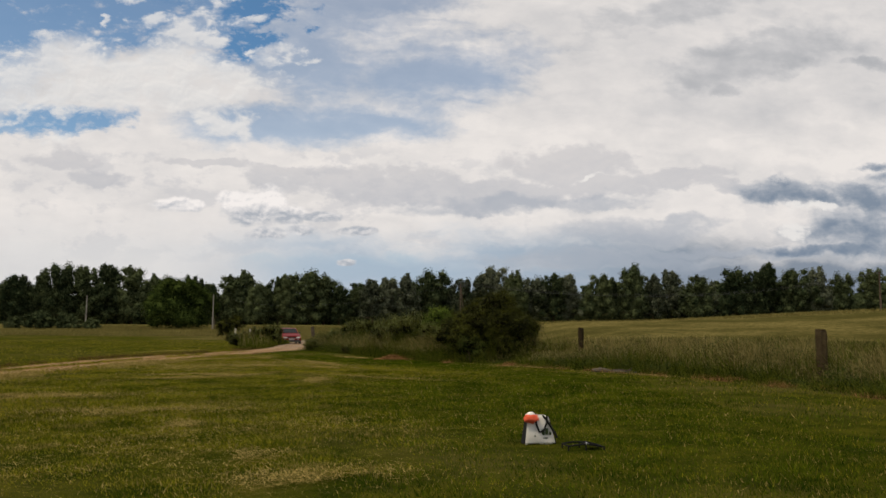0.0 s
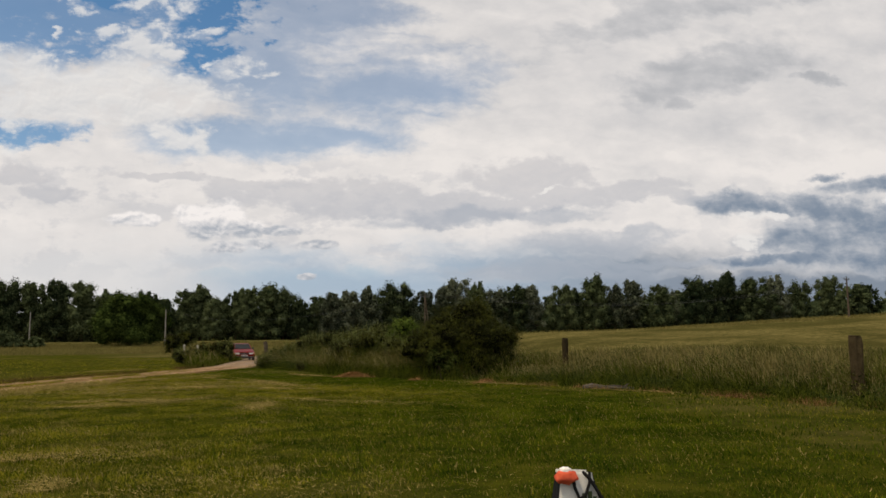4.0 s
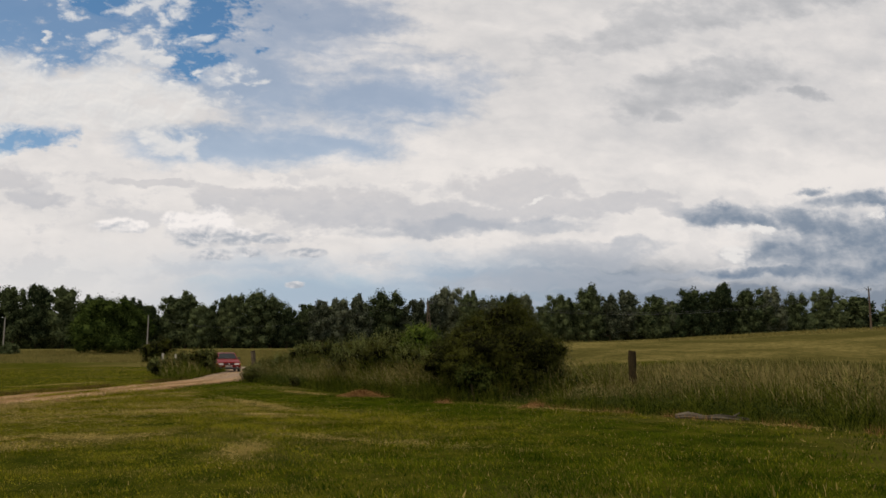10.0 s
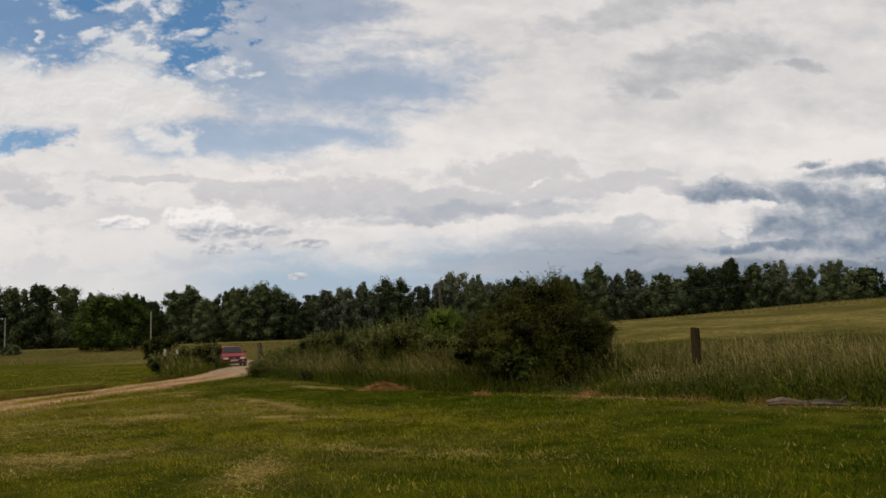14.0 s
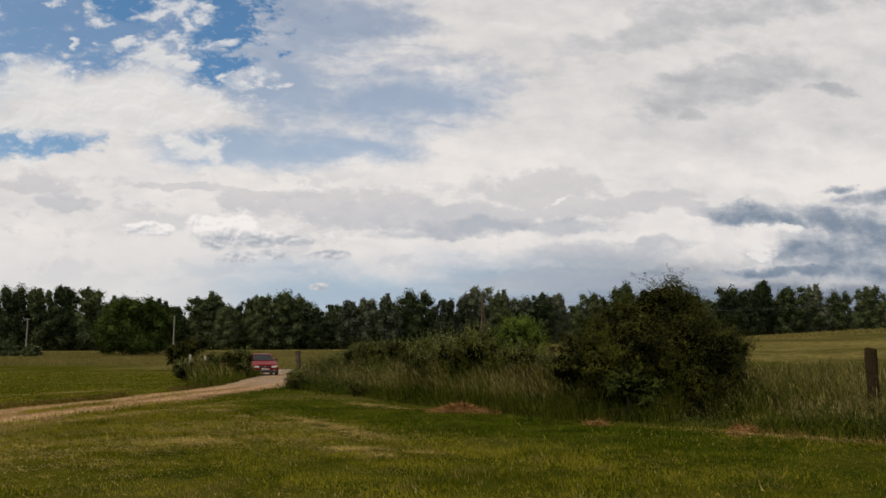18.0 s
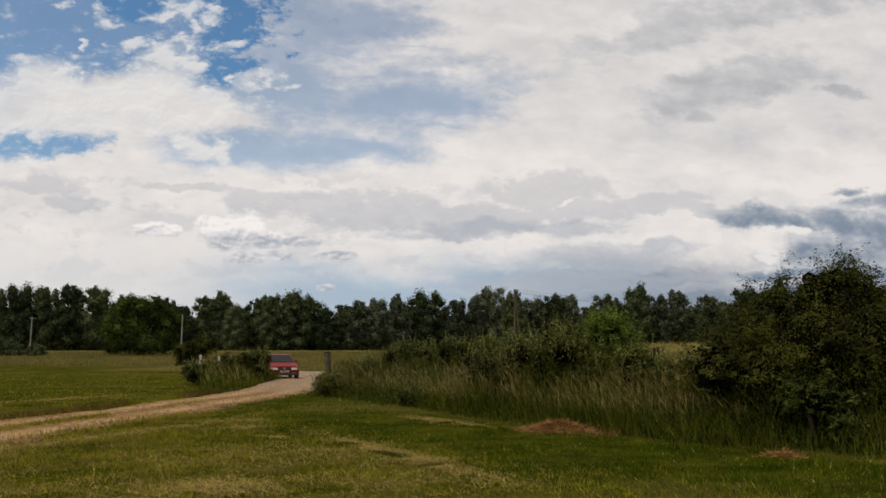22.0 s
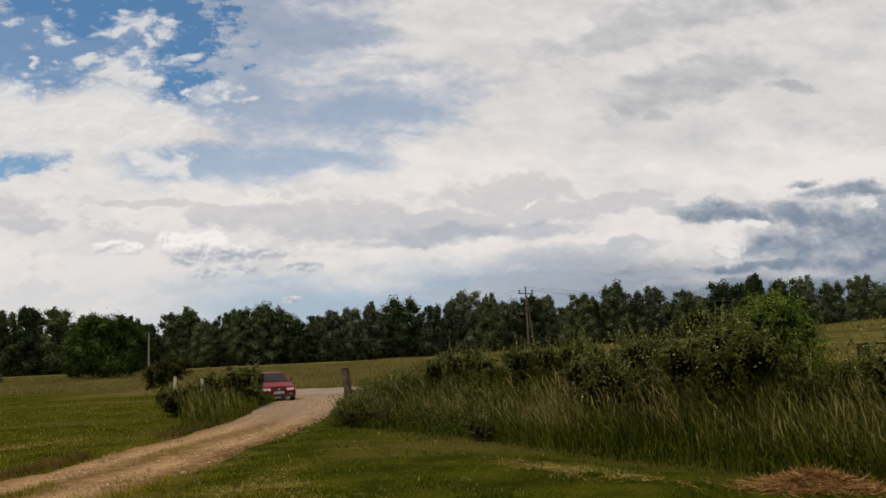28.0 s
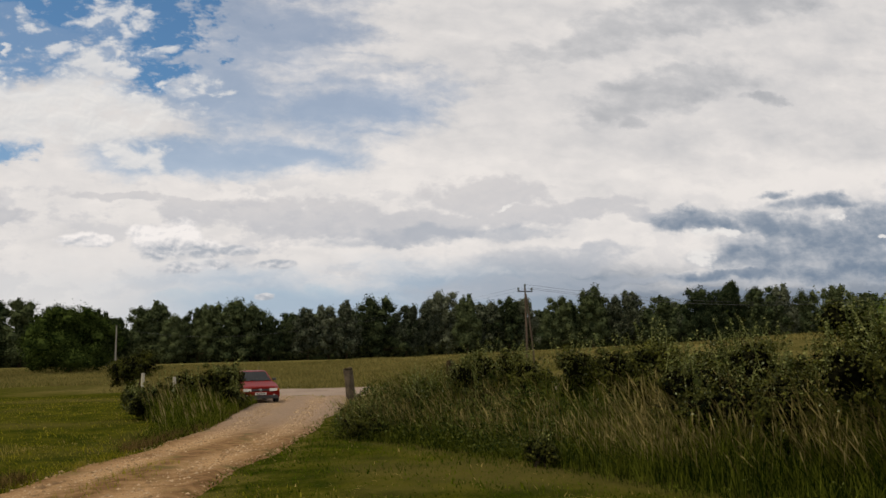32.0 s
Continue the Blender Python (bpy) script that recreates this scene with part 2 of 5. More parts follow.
# ---------- materials ----------
def mat(name, rough=0.8, spec=0.3, metal=0.0):
    m = bpy.data.materials.new(name)
    m.use_nodes = True
    b = m.node_tree.nodes["Principled BSDF"]
    b.inputs["Roughness"].default_value, b.inputs["Metallic"].default_value = rough, metal
    b.inputs["Specular IOR Level"].default_value = spec
    return m, m.node_tree, b


def varied(name, dark, light, scale=3.0, fine_scale=40.0, rough=0.8, spec=0.3, bump=0.0, island=0.0, obj=0.0, third=None, third_at=0.62, metal=0.0, translucent=0.0, span=(0.3, 0.72)):
    """A surface of two tones: broad and fine noise in metres, optional tone shifts per piece or per object, a third tone in patches."""
    m, t, b = mat(name, rough, spec, metal)
    pos = nd(t, "ShaderNodeNewGeometry").outputs["Position"]
    if obj and not island:
        pos = nd(t, "ShaderNodeTexCoord").outputs["Object"]
    broad, grain = fbm(t, pos, scale, 4.0), fbm(t, pos, fine_scale, 4.0, 0.65)
    f = mth(t, "ADD", mth(t, "MULTIPLY", broad, 0.55), mth(t, "MULTIPLY", grain, 0.45))
    if island:
        r = nd(t, "ShaderNodeNewGeometry").outputs["Random Per Island"]
        f = mth(t, "ADD", f, mth(t, "MULTIPLY", mth(t, "SUBTRACT", r, 0.5), island))
    if obj:
        r = nd(t, "ShaderNodeObjectInfo").outputs["Random"]
        f = mth(t, "ADD", f, mth(t, "MULTIPLY", mth(t, "SUBTRACT", r, 0.5), obj))
    f = remap(t, f, *span, smooth=False)
    col = mixc(t, f, (*dark, 1), (*light, 1))
    if third:
        p = remap(t, fbm(t, pos, scale * 1.7 + 0.13, 5.0), third_at, third_at + 0.2)
        col = mixc(t, p, col, (*third, 1))
    t.links.new(col, b.inputs["Base Color"])
    if bump:
        bn = nd(t, "ShaderNodeBump", {"Height": grain, "Strength": bump, "Distance": 0.02})
        t.links.new(bn.outputs[0], b.inputs["Normal"])
    if translucent:
        tr = nd(t, "ShaderNodeBsdfTranslucent", {0: col})
        mx = nd(t, "ShaderNodeMixShader", {0: translucent, 1: b.outputs[0], 2: tr.outputs[0]})
        t.links.new(mx.outputs[0], t.nodes["Material Output"].inputs[0])
    return m


M_blade = varied("mown_grass", (0.054, 0.070, 0.003), (0.295, 0.260, 0.022), 0.75, 3.2, 0.9, 0.0, island=0.16, span=(0.40, 0.61), third=(0.22, 0.18, 0.045), third_at=0.49, translucent=0.35)
M_lush = varied("lush_mown_grass", (0.019, 0.041, 0.002), (0.102, 0.130, 0.007), 0.75, 3.2, 0.9, 0.0, island=0.16, span=(0.40, 0.61), translucent=0.3)
M_tall = varied("tall_grass", (0.011, 0.022, 0.002), (0.128, 0.146, 0.018), 0.5, 4.0, 0.9, 0.0, island=0.9, third=(0.11, 0.085, 0.024), third_at=0.57, translucent=0.25)
M_stem = varied("ripe_grass_stem", (0.115, 0.096, 0.030), (0.31, 0.255, 0.10), 0.5, 6.0, 0.9, 0.0, island=0.6, translucent=0.15)
M_meadow = varied("meadow_grass", (0.040, 0.047, 0.010), (0.190, 0.170, 0.054), 0.08, 2.0, 0.9, 0.0, island=0.6, third=(0.04, 0.046, 0.012), third_at=0.58, translucent=0.2)
M_straw = varied("dry_cut_grass", (0.10, 0.052, 0.018), (0.38, 0.22, 0.085), 1.5, 9.0, 0.9, 0.0, island=0.6)
M_brown = varied("withered_grass", (0.045, 0.030, 0.010), (0.17, 0.115, 0.040), 0.9, 7.0, 0.9, 0.0, island=0.6, translucent=0.1)
M_faded = varied("faded_grass", (0.19, 0.150, 0.042), (0.43, 0.325, 0.112), 1.0, 9.0, 0.9, 0.0, island=0.6, translucent=0.2)
M_herb = varied("herb_leaf", (0.012, 0.024, 0.005), (0.085, 0.100, 0.022), 0.8, 6.0, 0.8, 0.03, island=0.7, translucent=0.15)
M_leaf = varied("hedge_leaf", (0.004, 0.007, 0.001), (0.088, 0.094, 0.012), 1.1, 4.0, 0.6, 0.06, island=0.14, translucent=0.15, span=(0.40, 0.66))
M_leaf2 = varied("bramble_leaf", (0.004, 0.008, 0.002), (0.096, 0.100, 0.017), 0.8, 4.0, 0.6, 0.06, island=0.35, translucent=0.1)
M_fresh = varied("fresh_leaf", (0.034, 0.066, 0.007), (0.165, 0.215, 0.030), 0.8, 6.0, 0.6, 0.06, island=0.6, translucent=0.3)
M_tree = varied("woodland_leaf", (0.016, 0.025, 0.012), (0.092, 0.112, 0.050), 0.22, 0.9, 0.9, 0.0, island=0.6, obj=0.45, translucent=0.15)
M_willow = varied("willow_leaf", (0.022, 0.030, 0.018), (0.132, 0.146, 0.094), 0.22, 0.9, 0.9, 0.0, island=0.7, obj=0.4, translucent=0.15)
# leaf tones darkened to imitate the shade under the wood's edge
M_scrub = varied("shaded_scrub_leaf", (0.006, 0.009, 0.003), (0.034, 0.039, 0.015), 0.3, 1.5, 0.9, 0.0, island=0.4, translucent=0.1)
M_field = varied("field_tree_leaf", (0.013, 0.024, 0.006), (0.064, 0.088, 0.020), 0.4, 2.0, 0.9, 0.0, island=0.5, translucent=0.1)
M_sprig = varied("young_shoot_leaf", (0.050, 0.066, 0.016), (0.225, 0.240, 0.080), 0.8, 6.0, 0.6, 0.06, island=0.8, translucent=0.25)
M_flower = varied("pale_blossom", (0.13, 0.15, 0.07), (0.30, 0.32, 0.19), 3, 30, 0.7, 0.2, island=0.5)
# almost black leaf tone that stands in for the shade inside the bushes
M_inner_shade = varied("inner_shade_leaf", (0.004, 0.005, 0.002), (0.012, 0.012, 0.006), 3.0, 20.0, 1.0, 0.0)
M_bark = varied("bark", (0.035, 0.026, 0.017), (0.13, 0.095, 0.062), 1.0, 12.0, 1.0, 0.02, bump=0.5, obj=0.3)
M_wood = varied("weathered_post_wood", (0.012, 0.009, 0.005), (0.066, 0.049, 0.026), 4.0, 22.0, 1.0, 0.02, bump=0.7, obj=0.3)
M_grey = varied("grey_weathered_wood", (0.028, 0.022, 0.015), (0.16, 0.128, 0.092), 3.0, 16.0, 1.0, 0.02, bump=0.8)
M_pale = varied("pale_peeled_wood", (0.30, 0.27, 0.22), (0.55, 0.51, 0.43), 3.0, 30.0, 1.0, 0.02, bump=0.4)
M_concrete = varied("pole_concrete", (0.1600, 0.1480, 0.1280), (0.3040, 0.2800, 0.2480), 0.8, 14.0, 0.9, 0.25, bump=0.2)
M_mast = varied("weathered_pole_timber", (0.045, 0.034, 0.026), (0.15, 0.115, 0.085), 1.0, 14.0, 1.0, 0.02, bump=0.3)
M_iron = varied("dull_iron", (0.035, 0.036, 0.04), (0.09, 0.09, 0.095), 5, 40, 0.6, 0.4)
M_glassy = varied("insulator_glass", (0.05, 0.06, 0.06), (0.12, 0.14, 0.13), 5, 40, 0.15, 0.5)
M_stone = varied("gravel_stone", (0.19, 0.125, 0.068), (0.42, 0.305, 0.19), 1.0, 20.0, 1.0, 0.02, island=0.9)


def gravel_material():
    m, t, b = mat("rutted_gravel", 1.0, 0.02)
    pos = nd(t, "ShaderNodeNewGeometry").outputs["Position"]
    rut = nd(t, "ShaderNodeAttribute", attribute_name="worn").outputs["Fac"]
    broad, mid, grain = fbm(t, pos, 0.5, 5.0), fbm(t, pos, 4.0, 5.0), fbm(t, pos, 45.0, 4.0, 0.7)
    soil = mixc(t, remap(t, mid, 0.35, 0.65), (0.12, 0.066, 0.028, 1), (0.24, 0.145, 0.07, 1))
    pale = mixc(t, remap(t, grain, 0.3, 0.7), (0.26, 0.150, 0.066, 1), (0.49, 0.335, 0.185, 1))
    col = mixc(t, mth(t, "MULTIPLY", rut, remap(t, broad, 0.25, 0.6)), soil, pale)
    weeds = mth(t, "MULTIPLY", mth(t, "SUBTRACT", 1.0, rut), remap(t, fbm(t, pos, 1.3, 5.0), 0.52, 0.68))
    col = mixc(t, mth(t, "MULTIPLY", weeds, 0.75), col, (0.085, 0.085, 0.025, 1))
    far = remap(t, nd(t, "ShaderNodeSeparateXYZ", [pos]).outputs[1], 48.0, 56.0)
    packed = mixc(t, remap(t, grain, 0.3, 0.7), (0.18, 0.128, 0.09, 1), (0.33, 0.25, 0.19, 1))
    col = mixc(t, mth(t, "MULTIPLY", far, 0.85), col, packed)
    t.links.new(col, b.inputs["Base Color"])
    bn = nd(t, "ShaderNodeBump", {"Height": mth(t, "ADD", grain, mid), "Strength": 0.8, "Distance": 0.03})
    t.links.new(bn.outputs[0], b.inputs["Normal"])
    return m


def ground_material():
    """Short turf, with dry patches, and ripe meadow where the sheet says so."""
    m, t, b = mat("turf_and_meadow", 1.0, 0.0)
    pos = nd(t, "ShaderNodeNewGeometry").outputs["Position"]
    field = nd(t, "ShaderNodeAttribute", attribute_name="meadow").outputs["Fac"]
    dry = nd(t, "ShaderNodeAttribute", attribute_name="dry").outputs["Fac"]
    n1, n2, n3 = fbm(t, pos, 0.16, 5.0), fbm(t, pos, 1.1, 6.0, 0.6), fbm(t, pos, 22.0, 4.0, 0.7)
    turf = mixc(t, remap(t, n2, 0.33, 0.68), (0.018, 0.029, 0.002, 1), (0.068, 0.068, 0.006, 1))
    turf = mixc(t, mth(t, "MULTIPLY", remap(t, n1, 0.48, 0.68), 0.7), turf, (0.095, 0.080, 0.022, 1))
    turf = mixc(t, mth(t, "MULTIPLY", remap(t, n3, 0.45, 0.75), 0.35), turf, (0.12, 0.095, 0.035, 1))
    turf = mixc(t, mth(t, "MULTIPLY", mth(t, "MULTIPLY", dry, 0.6), remap(t, n2, 0.42, 0.62)), turf, (0.20, 0.15, 0.06, 1))
    stretch = nd(t, "ShaderNodeVectorMath", {0: pos, 1: (0.10, 0.14, 0.1)}, operation="MULTIPLY").outputs[0]
    n4 = fbm(t, stretch, 1.0, 7.0, 0.6)
    crop = mixc(t, remap(t, n4, 0.36, 0.64), (0.070, 0.062, 0.018, 1), (0.165, 0.135, 0.046, 1))
    crop = mixc(t, mth(t, "MULTIPLY", remap(t, fbm(t, pos, 1.6, 9.0, 0.78), 0.44, 0.58), 0.7), crop, (0.05, 0.049, 0.014, 1))
    col = mixc(t, field, turf, crop)
    t.links.new(col, b.inputs["Base Color"])
    bn = nd(t, "ShaderNodeBump", {"Height": mth(t, "ADD", n3, n2), "Strength": 0.9, "Distance": 0.06})
    t.links.new(bn.outputs[0], b.inputs["Normal"])
    return m


M_lane = varied("pale_lane_surface", (0.17, 0.130, 0.102), (0.32, 0.255, 0.21), 0.6, 25.0, 1.0, 0.02, bump=0.5)
M_crop = varied("pale_field_grass", (0.105, 0.094, 0.026), (0.255, 0.215, 0.072), 0.1, 1.5, 0.9, 0.0, island=0.4, translucent=0.25)
M_rot = varied("rotten_log_wood", (0.016, 0.013, 0.009), (0.17, 0.148, 0.115), 4.0, 25.0, 1.0, 0.02, bump=0.8)
M_gravel, M_ground = gravel_material(), ground_material()
rng = np.random.default_rng(7)


# ---------- plan ----------
def sstep(a, b, v):
    t = np.clip((v - a) / (b - a), 0, 1)
    return t * t * (3 - 2 * t)


def wave(x, y, s, k=0.0):
    """A cheap smooth unevenness of about +-1, s metres across."""
    return (np.sin(x / s + 1.7 * np.sin(y / s * 0.61 + k)) + np.sin(y / s * 0.83 + 1.3 * np.sin(x / s * 0.73 + 2 * k) + k)) / 2


def land(x, y):
    """The height of the land: level by the track, rising to the east beyond the fence."""
    x, y = np.asarray(x, float), np.asarray(y, float)
    left = sstep(22, -6, x)
    ramp = sstep(42 + 40 * left, 92 + 170 * left, y)
    rise = np.where(x > 0, 1.7 + 0.02 * np.minimum(x, 90) + 0.012 * np.maximum(x - 90, 0), np.maximum(0, 1.7 + 0.003 * x))
    rise = rise + 0.95 * np.clip((x - 28) / 35, 0, 1.15) ** 1.6
    crest = 1 - 0.22 * sstep(105, 190, y) * (1 - left)
    bank = 0.05 * wave(x, y, 2.3) * sstep(0, 25, np.abs(y - 20)) + 0.035 * wave(x, y, 4.1, 1.0)
    return np.clip(rise, 0, 8) * ramp * crest * (1 - sstep(400, 900, y)) + bank


def line_side(pts, x, y):
    """Signed distance to a polyline (positive to its right) and the way along it."""
    x, y = np.asarray(x, float), np.asarray(y, float)
    best, side, along, run = np.full(x.shape, 1e9), np.zeros(x.shape), np.zeros(x.shape), 0.0
    for (ax, ay), (bx, by) in zip(pts[:-1], pts[1:]):
        dx, dy = bx - ax, by - ay
        L = math.hypot(dx, dy)
        k = np.clip(((x - ax) * dx + (y - ay) * dy) / L ** 2, 0, 1)
        d = np.hypot(x - ax - k * dx, y - ay - k * dy)
        s = np.where((x - ax) * dy - (y - ay) * dx >= 0, 1.0, -1.0)
        hit = d < best
        best, side, along = np.where(hit, d, best), np.where(hit, s, side), np.where(hit, run + k * L, along)
        run += L
    return best * side, along


VERGE = [(16, -40), (13.5, -15), (12.2, 0), (11.3, 10), (10.7, 17.5), (10.0, 21.5), (9.0, 24.4), (7.4, 26.8), (6.0, 28.8), (4.4, 30.8), (2.9, 32.3), (1.45, 33.5), (0.8, 35.0),
         (-0.2, 36.9), (-1.3, 38.9), (-2.0, 40.7), (-2.9, 43.2), (-4.3, 46.5), (-5.6, 48.5), (-5.2, 51.5), (-4.0, 57), (-1.0, 61), (10, 62), (40, 55), (90, 40), (400, 0)]
TRACK = [(-16.5, -30), (-15.2, 0), (-13.9, 15), (-12.4, 25), (-11.2, 32), (-9.9, 37.5), (-8.8, 42), (-7.9, 47), (-7.2, 52), (-6.8, 57), (-6.4, 63), (-6.0, 70)]
LANE = [(-13.5, 79.0), (-9, 75.8), (-3, 72.3), (3, 69.3), (8, 67.3)]


# ---------- mesh helpers ----------
def finish(me, material, smooth=False):
    me.materials.append(material)
    if smooth:
        me.polygons.foreach_set("use_smooth", np.ones(len(me.polygons), bool))
    me.update()
    return me


def soup(name, V, k, material):
    """A mesh of loose faces: V holds k corners a face, one after another."""
    V = np.asarray(V, np.float32).reshape(-1, 3)
    n = len(V) // k
    me = bpy.data.meshes.new(name)
    me.vertices.add(len(V))
    me.vertices.foreach_set("co", V.ravel())
    me.loops.add(n * k)
    me.loops.foreach_set("vertex_index", np.arange(n * k, dtype=np.int32))
    me.polygons.add(n)
    me.polygons.foreach_set("loop_start", np.arange(0, n * k, k, dtype=np.int32))
    return finish(me, material)


def sheet(name, X, Y, Z, material, smooth=True):
    """A mesh on a grid of rows and columns."""
    r, c = X.shape
    me = bpy.data.meshes.new(name)
    i = np.arange(r * c).reshape(r, c)
    F = np.stack([i[:-1, :-1], i[:-1, 1:], i[1:, 1:], i[1:, :-1]], -1).reshape(-1, 4)
    me.from_pydata(np.stack([X, Y, Z], -1).reshape(-1, 3).tolist(), [], F.tolist())
    return finish(me, material, smooth)


def empty(name, x, y, z=None, rz=0.0, scale=1.0):
    o = new(name)
    o.empty_display_size = 0.2
    o.matrix_world = pose(x, y, float(land(x, y)) if z is None else z, 0, 0, rz) @ Matrix.Diagonal((scale, scale, scale, 1))
    return o


def child(name, me, parent, label=""):
    o = new(name, me)
    o.parent = parent
    return tagged(o, label) if label else o


def part(name, bm, material, parent, label="", smooth=False):
    """Links a bmesh as one mesh object under a thing or a part."""
    me = bpy.data.meshes.new(name)
    bmesh.ops.recalc_face_normals(bm, faces=bm.faces)
    bm.to_mesh(me)
    bm.free()
    return child(name, finish(me, material, smooth), parent, label)


def box(w, d, h, x=0.0, y=0.0, z=0.0, bevel=0.0, turn=None, taper=1.0):
    """A box w x d x h, centred at x, y, resting on z, with bevelled edges."""
    bm = bmesh.new()
    bmesh.ops.create_cube(bm, size=1.0)
    for v in bm.verts:
        k = taper if v.co.z > 0 else 1.0
        v.co = Vector((v.co.x * w * k, v.co.y * d * k, (v.co.z + 0.5) * h))
    if bevel:
        bmesh.ops.bevel(bm, geom=bm.edges[:], offset=bevel, segments=2, affect="EDGES", profile=0.6)
    if turn:
        bm.transform(turn)
    bmesh.ops.translate(bm, verts=bm.verts, vec=(x, y, z))
    return bm


def tube(pts, radii, seg=8, rough=0.0, cap=True):
    """A tapered tube through points, as a bmesh; rough shifts its rings unevenly."""
    bm = bmesh.new()
    pts = [Vector(p) for p in pts]
    rings = []
    for i, p in enumerate(pts):
        d = (pts[min(i + 1, len(pts) - 1)] - pts[max(i - 1, 0)]).normalized()
        a = d.orthogonal().normalized() if abs(d.z) > 0.95 else d.cross(Vector((0, 0, 1))).normalized()
        b = d.cross(a)
        ring = []
        for j in range(seg):
            t = 2 * math.pi * j / seg
            r = radii[i] * (1 + rough * noise.noise(Vector((p.x + 3 * math.cos(t), p.y + 3 * math.sin(t), p.z * 2))))
            ring.append(bm.verts.new(p + (a * math.cos(t) + b * math.sin(t)) * r))
        rings.append(ring)
    for r0, r1 in zip(rings[:-1], rings[1:]):
        for j in range(seg):
            bm.faces.new((r0[j], r0[(j + 1) % seg], r1[(j + 1) % seg], r1[j]))
    if cap:
        bm.faces.new(rings[0][::-1])
        bm.faces.new(rings[-1])
    return bm


def join(*bms):
    """The bmeshes as one."""
    out = bmesh.new()
    for b in bms:
        me = bpy.data.meshes.new("tmp")
        b.to_mesh(me)
        b.free()
        out.from_mesh(me)
        bpy.data.meshes.remove(me)
    return out


def unit(v):
    return v / np.maximum(np.linalg.norm(v, axis=-1, keepdims=True), 1e-9)


def leaves(P, Nrm, size, r, width=0.62, jitter=0.5):
    """Diamond-shaped leaves with a slight fold at the points P, facing roughly along Nrm."""
    n = len(P)
    s = size * r.uniform(0.6, 1.35, (n, 1))
    nrm = unit(unit(Nrm) + r.normal(0, jitter, (n, 3)))
    a = unit(np.cross(nrm, r.normal(0, 1, (n, 3))))
    b = np.cross(nrm, a)
    fold = nrm * s * 0.16
    return np.stack([P - a * s * 0.5, P + b * s * width * 0.5 + fold, P + a * s * 0.5, P - b * s * width * 0.5 + fold], 1)


def blades(P, h, w, lean, r, seg=2, bend=1.0):
    """Grass blades as tapering ribbons: roots P, heights h, widths w, lean in metres at the tip."""
    n = len(P)
    t = r.uniform(0, 2 * np.pi, n)
    d = np.stack([np.cos(t), np.sin(t), 0 * t], 1)
    g = r.uniform(0, 2 * np.pi, n)
    L = np.stack([np.cos(g), np.sin(g), 0 * g], 1) * lean[:, None] + np.array([-0.3, -0.1, 0]) * lean[:, None] * bend
    up = np.array([0, 0, 1.0])
    if seg == 1:
        return np.stack([P - d * w[:, None] / 2, P + d * w[:, None] / 2, P + up * h[:, None] + L], 1)
    out = []
    for i in range(seg):
        k0, k1 = i / seg, (i + 1) / seg
        c0, c1 = P + up * (h * k0)[:, None] + L * k0 ** 2, P + up * (h * k1)[:, None] + L * k1 ** 2
        w0, w1 = (w * (1 - 0.75 * k0))[:, None] / 2, (w * (1 - 0.75 * k1))[:, None] / 2
        out.append(np.stack([c0 - d * w0, c0 + d * w0, c1 + d * w1, c1 - d * w1], 1))
    return np.concatenate(out, 0)


def stuff(name, me, label, category):
    return tagged(new(name, me), label, category, kind="stuff")


# ---------- ground, track and lane ----------
def spread(lo, hi, mid, n, tight):
    s = np.linspace(-1, 1, n)
    k = np.sinh(s * tight) / math.sinh(tight)
    return np.where(k < 0, mid + k * (mid - lo), mid + k * (hi - mid))


gx, gy = spread(-1600, 1600, -2.0, 221, 6.2), spread(-600, 2600, 32.0, 241, 5.6)
GX, GY = np.meshgrid(gx, gy)
GZ = land(GX, GY)
tl, _ = line_side(TRACK, GX, GY)
GZ = GZ - 0.05 * sstep(2.4, 1.2, np.abs(tl)) * (GY < 70)
me = sheet("ground", GX, GY, GZ, M_ground)
vs, _ = line_side(VERGE, GX, GY)
ls, _ = line_side(LANE, GX, GY)
inside = sstep(-0.4, 1.6, vs + 0.4 * wave(GX, GY, 1.7)) * (GY > -60)
beyond = sstep(-3.2, -5.2, ls) * (GY > 55) * sstep(-32, -20, GX + 0 * GY)
beyond = np.maximum(beyond, sstep(66, 70, GY) * (GX > 5))
left_field = sstep(96, 110, GY + 0.3 * GX + 6 * wave(GX, GY, 17)) * (GX < 10)
meadow = np.maximum(np.maximum(inside, beyond), left_field)
dry = np.zeros_like(GX)
# faded streaks and broader dry patches: centre, half lengths, turn, strength
STREAKS = [(-3.1, 33.1, 2.5, 0.26, -67, 1.2), (-2.4, 28.75, 0.5, 0.3, -30, 1.3), (-1.85, 28.0, 0.35, 0.22, 10, 1.3), (-1.4, 28.1, 0.32, 0.24, 0, 1.3), (-2.1, 22.3, 0.35, 1.1, 0, 0.75), (-0.2, 23.4, 2, 0.35, -35, 0.5), (-5.5, 24.2, 1.5, 0.6, 10, 0.85), (-5.05, 30.1, 0.55, 0.6, 40, 1.1), (-6.0, 38.3, 0.4, 0.4, 0, 0.9),
           (-1.95, 38.2, 1.2, 0.3, -60, 0.9)]
SPOTS = [(-5.84, 37.1, 0.45, 0.35, 0, 0.8), (-0.8, 8, 0.8, 0.5, 20, 0.8), (-5.9, 22.9, 1.4, 0.4, 20, 0.5), (8.7, 24.6, 2.2, 0.45, -55, 0.3), (5.2, 29.6, 2, 0.45, -45, 0.3), (-13.2, 46.5, 2, 0.4, 50, 0.6)]
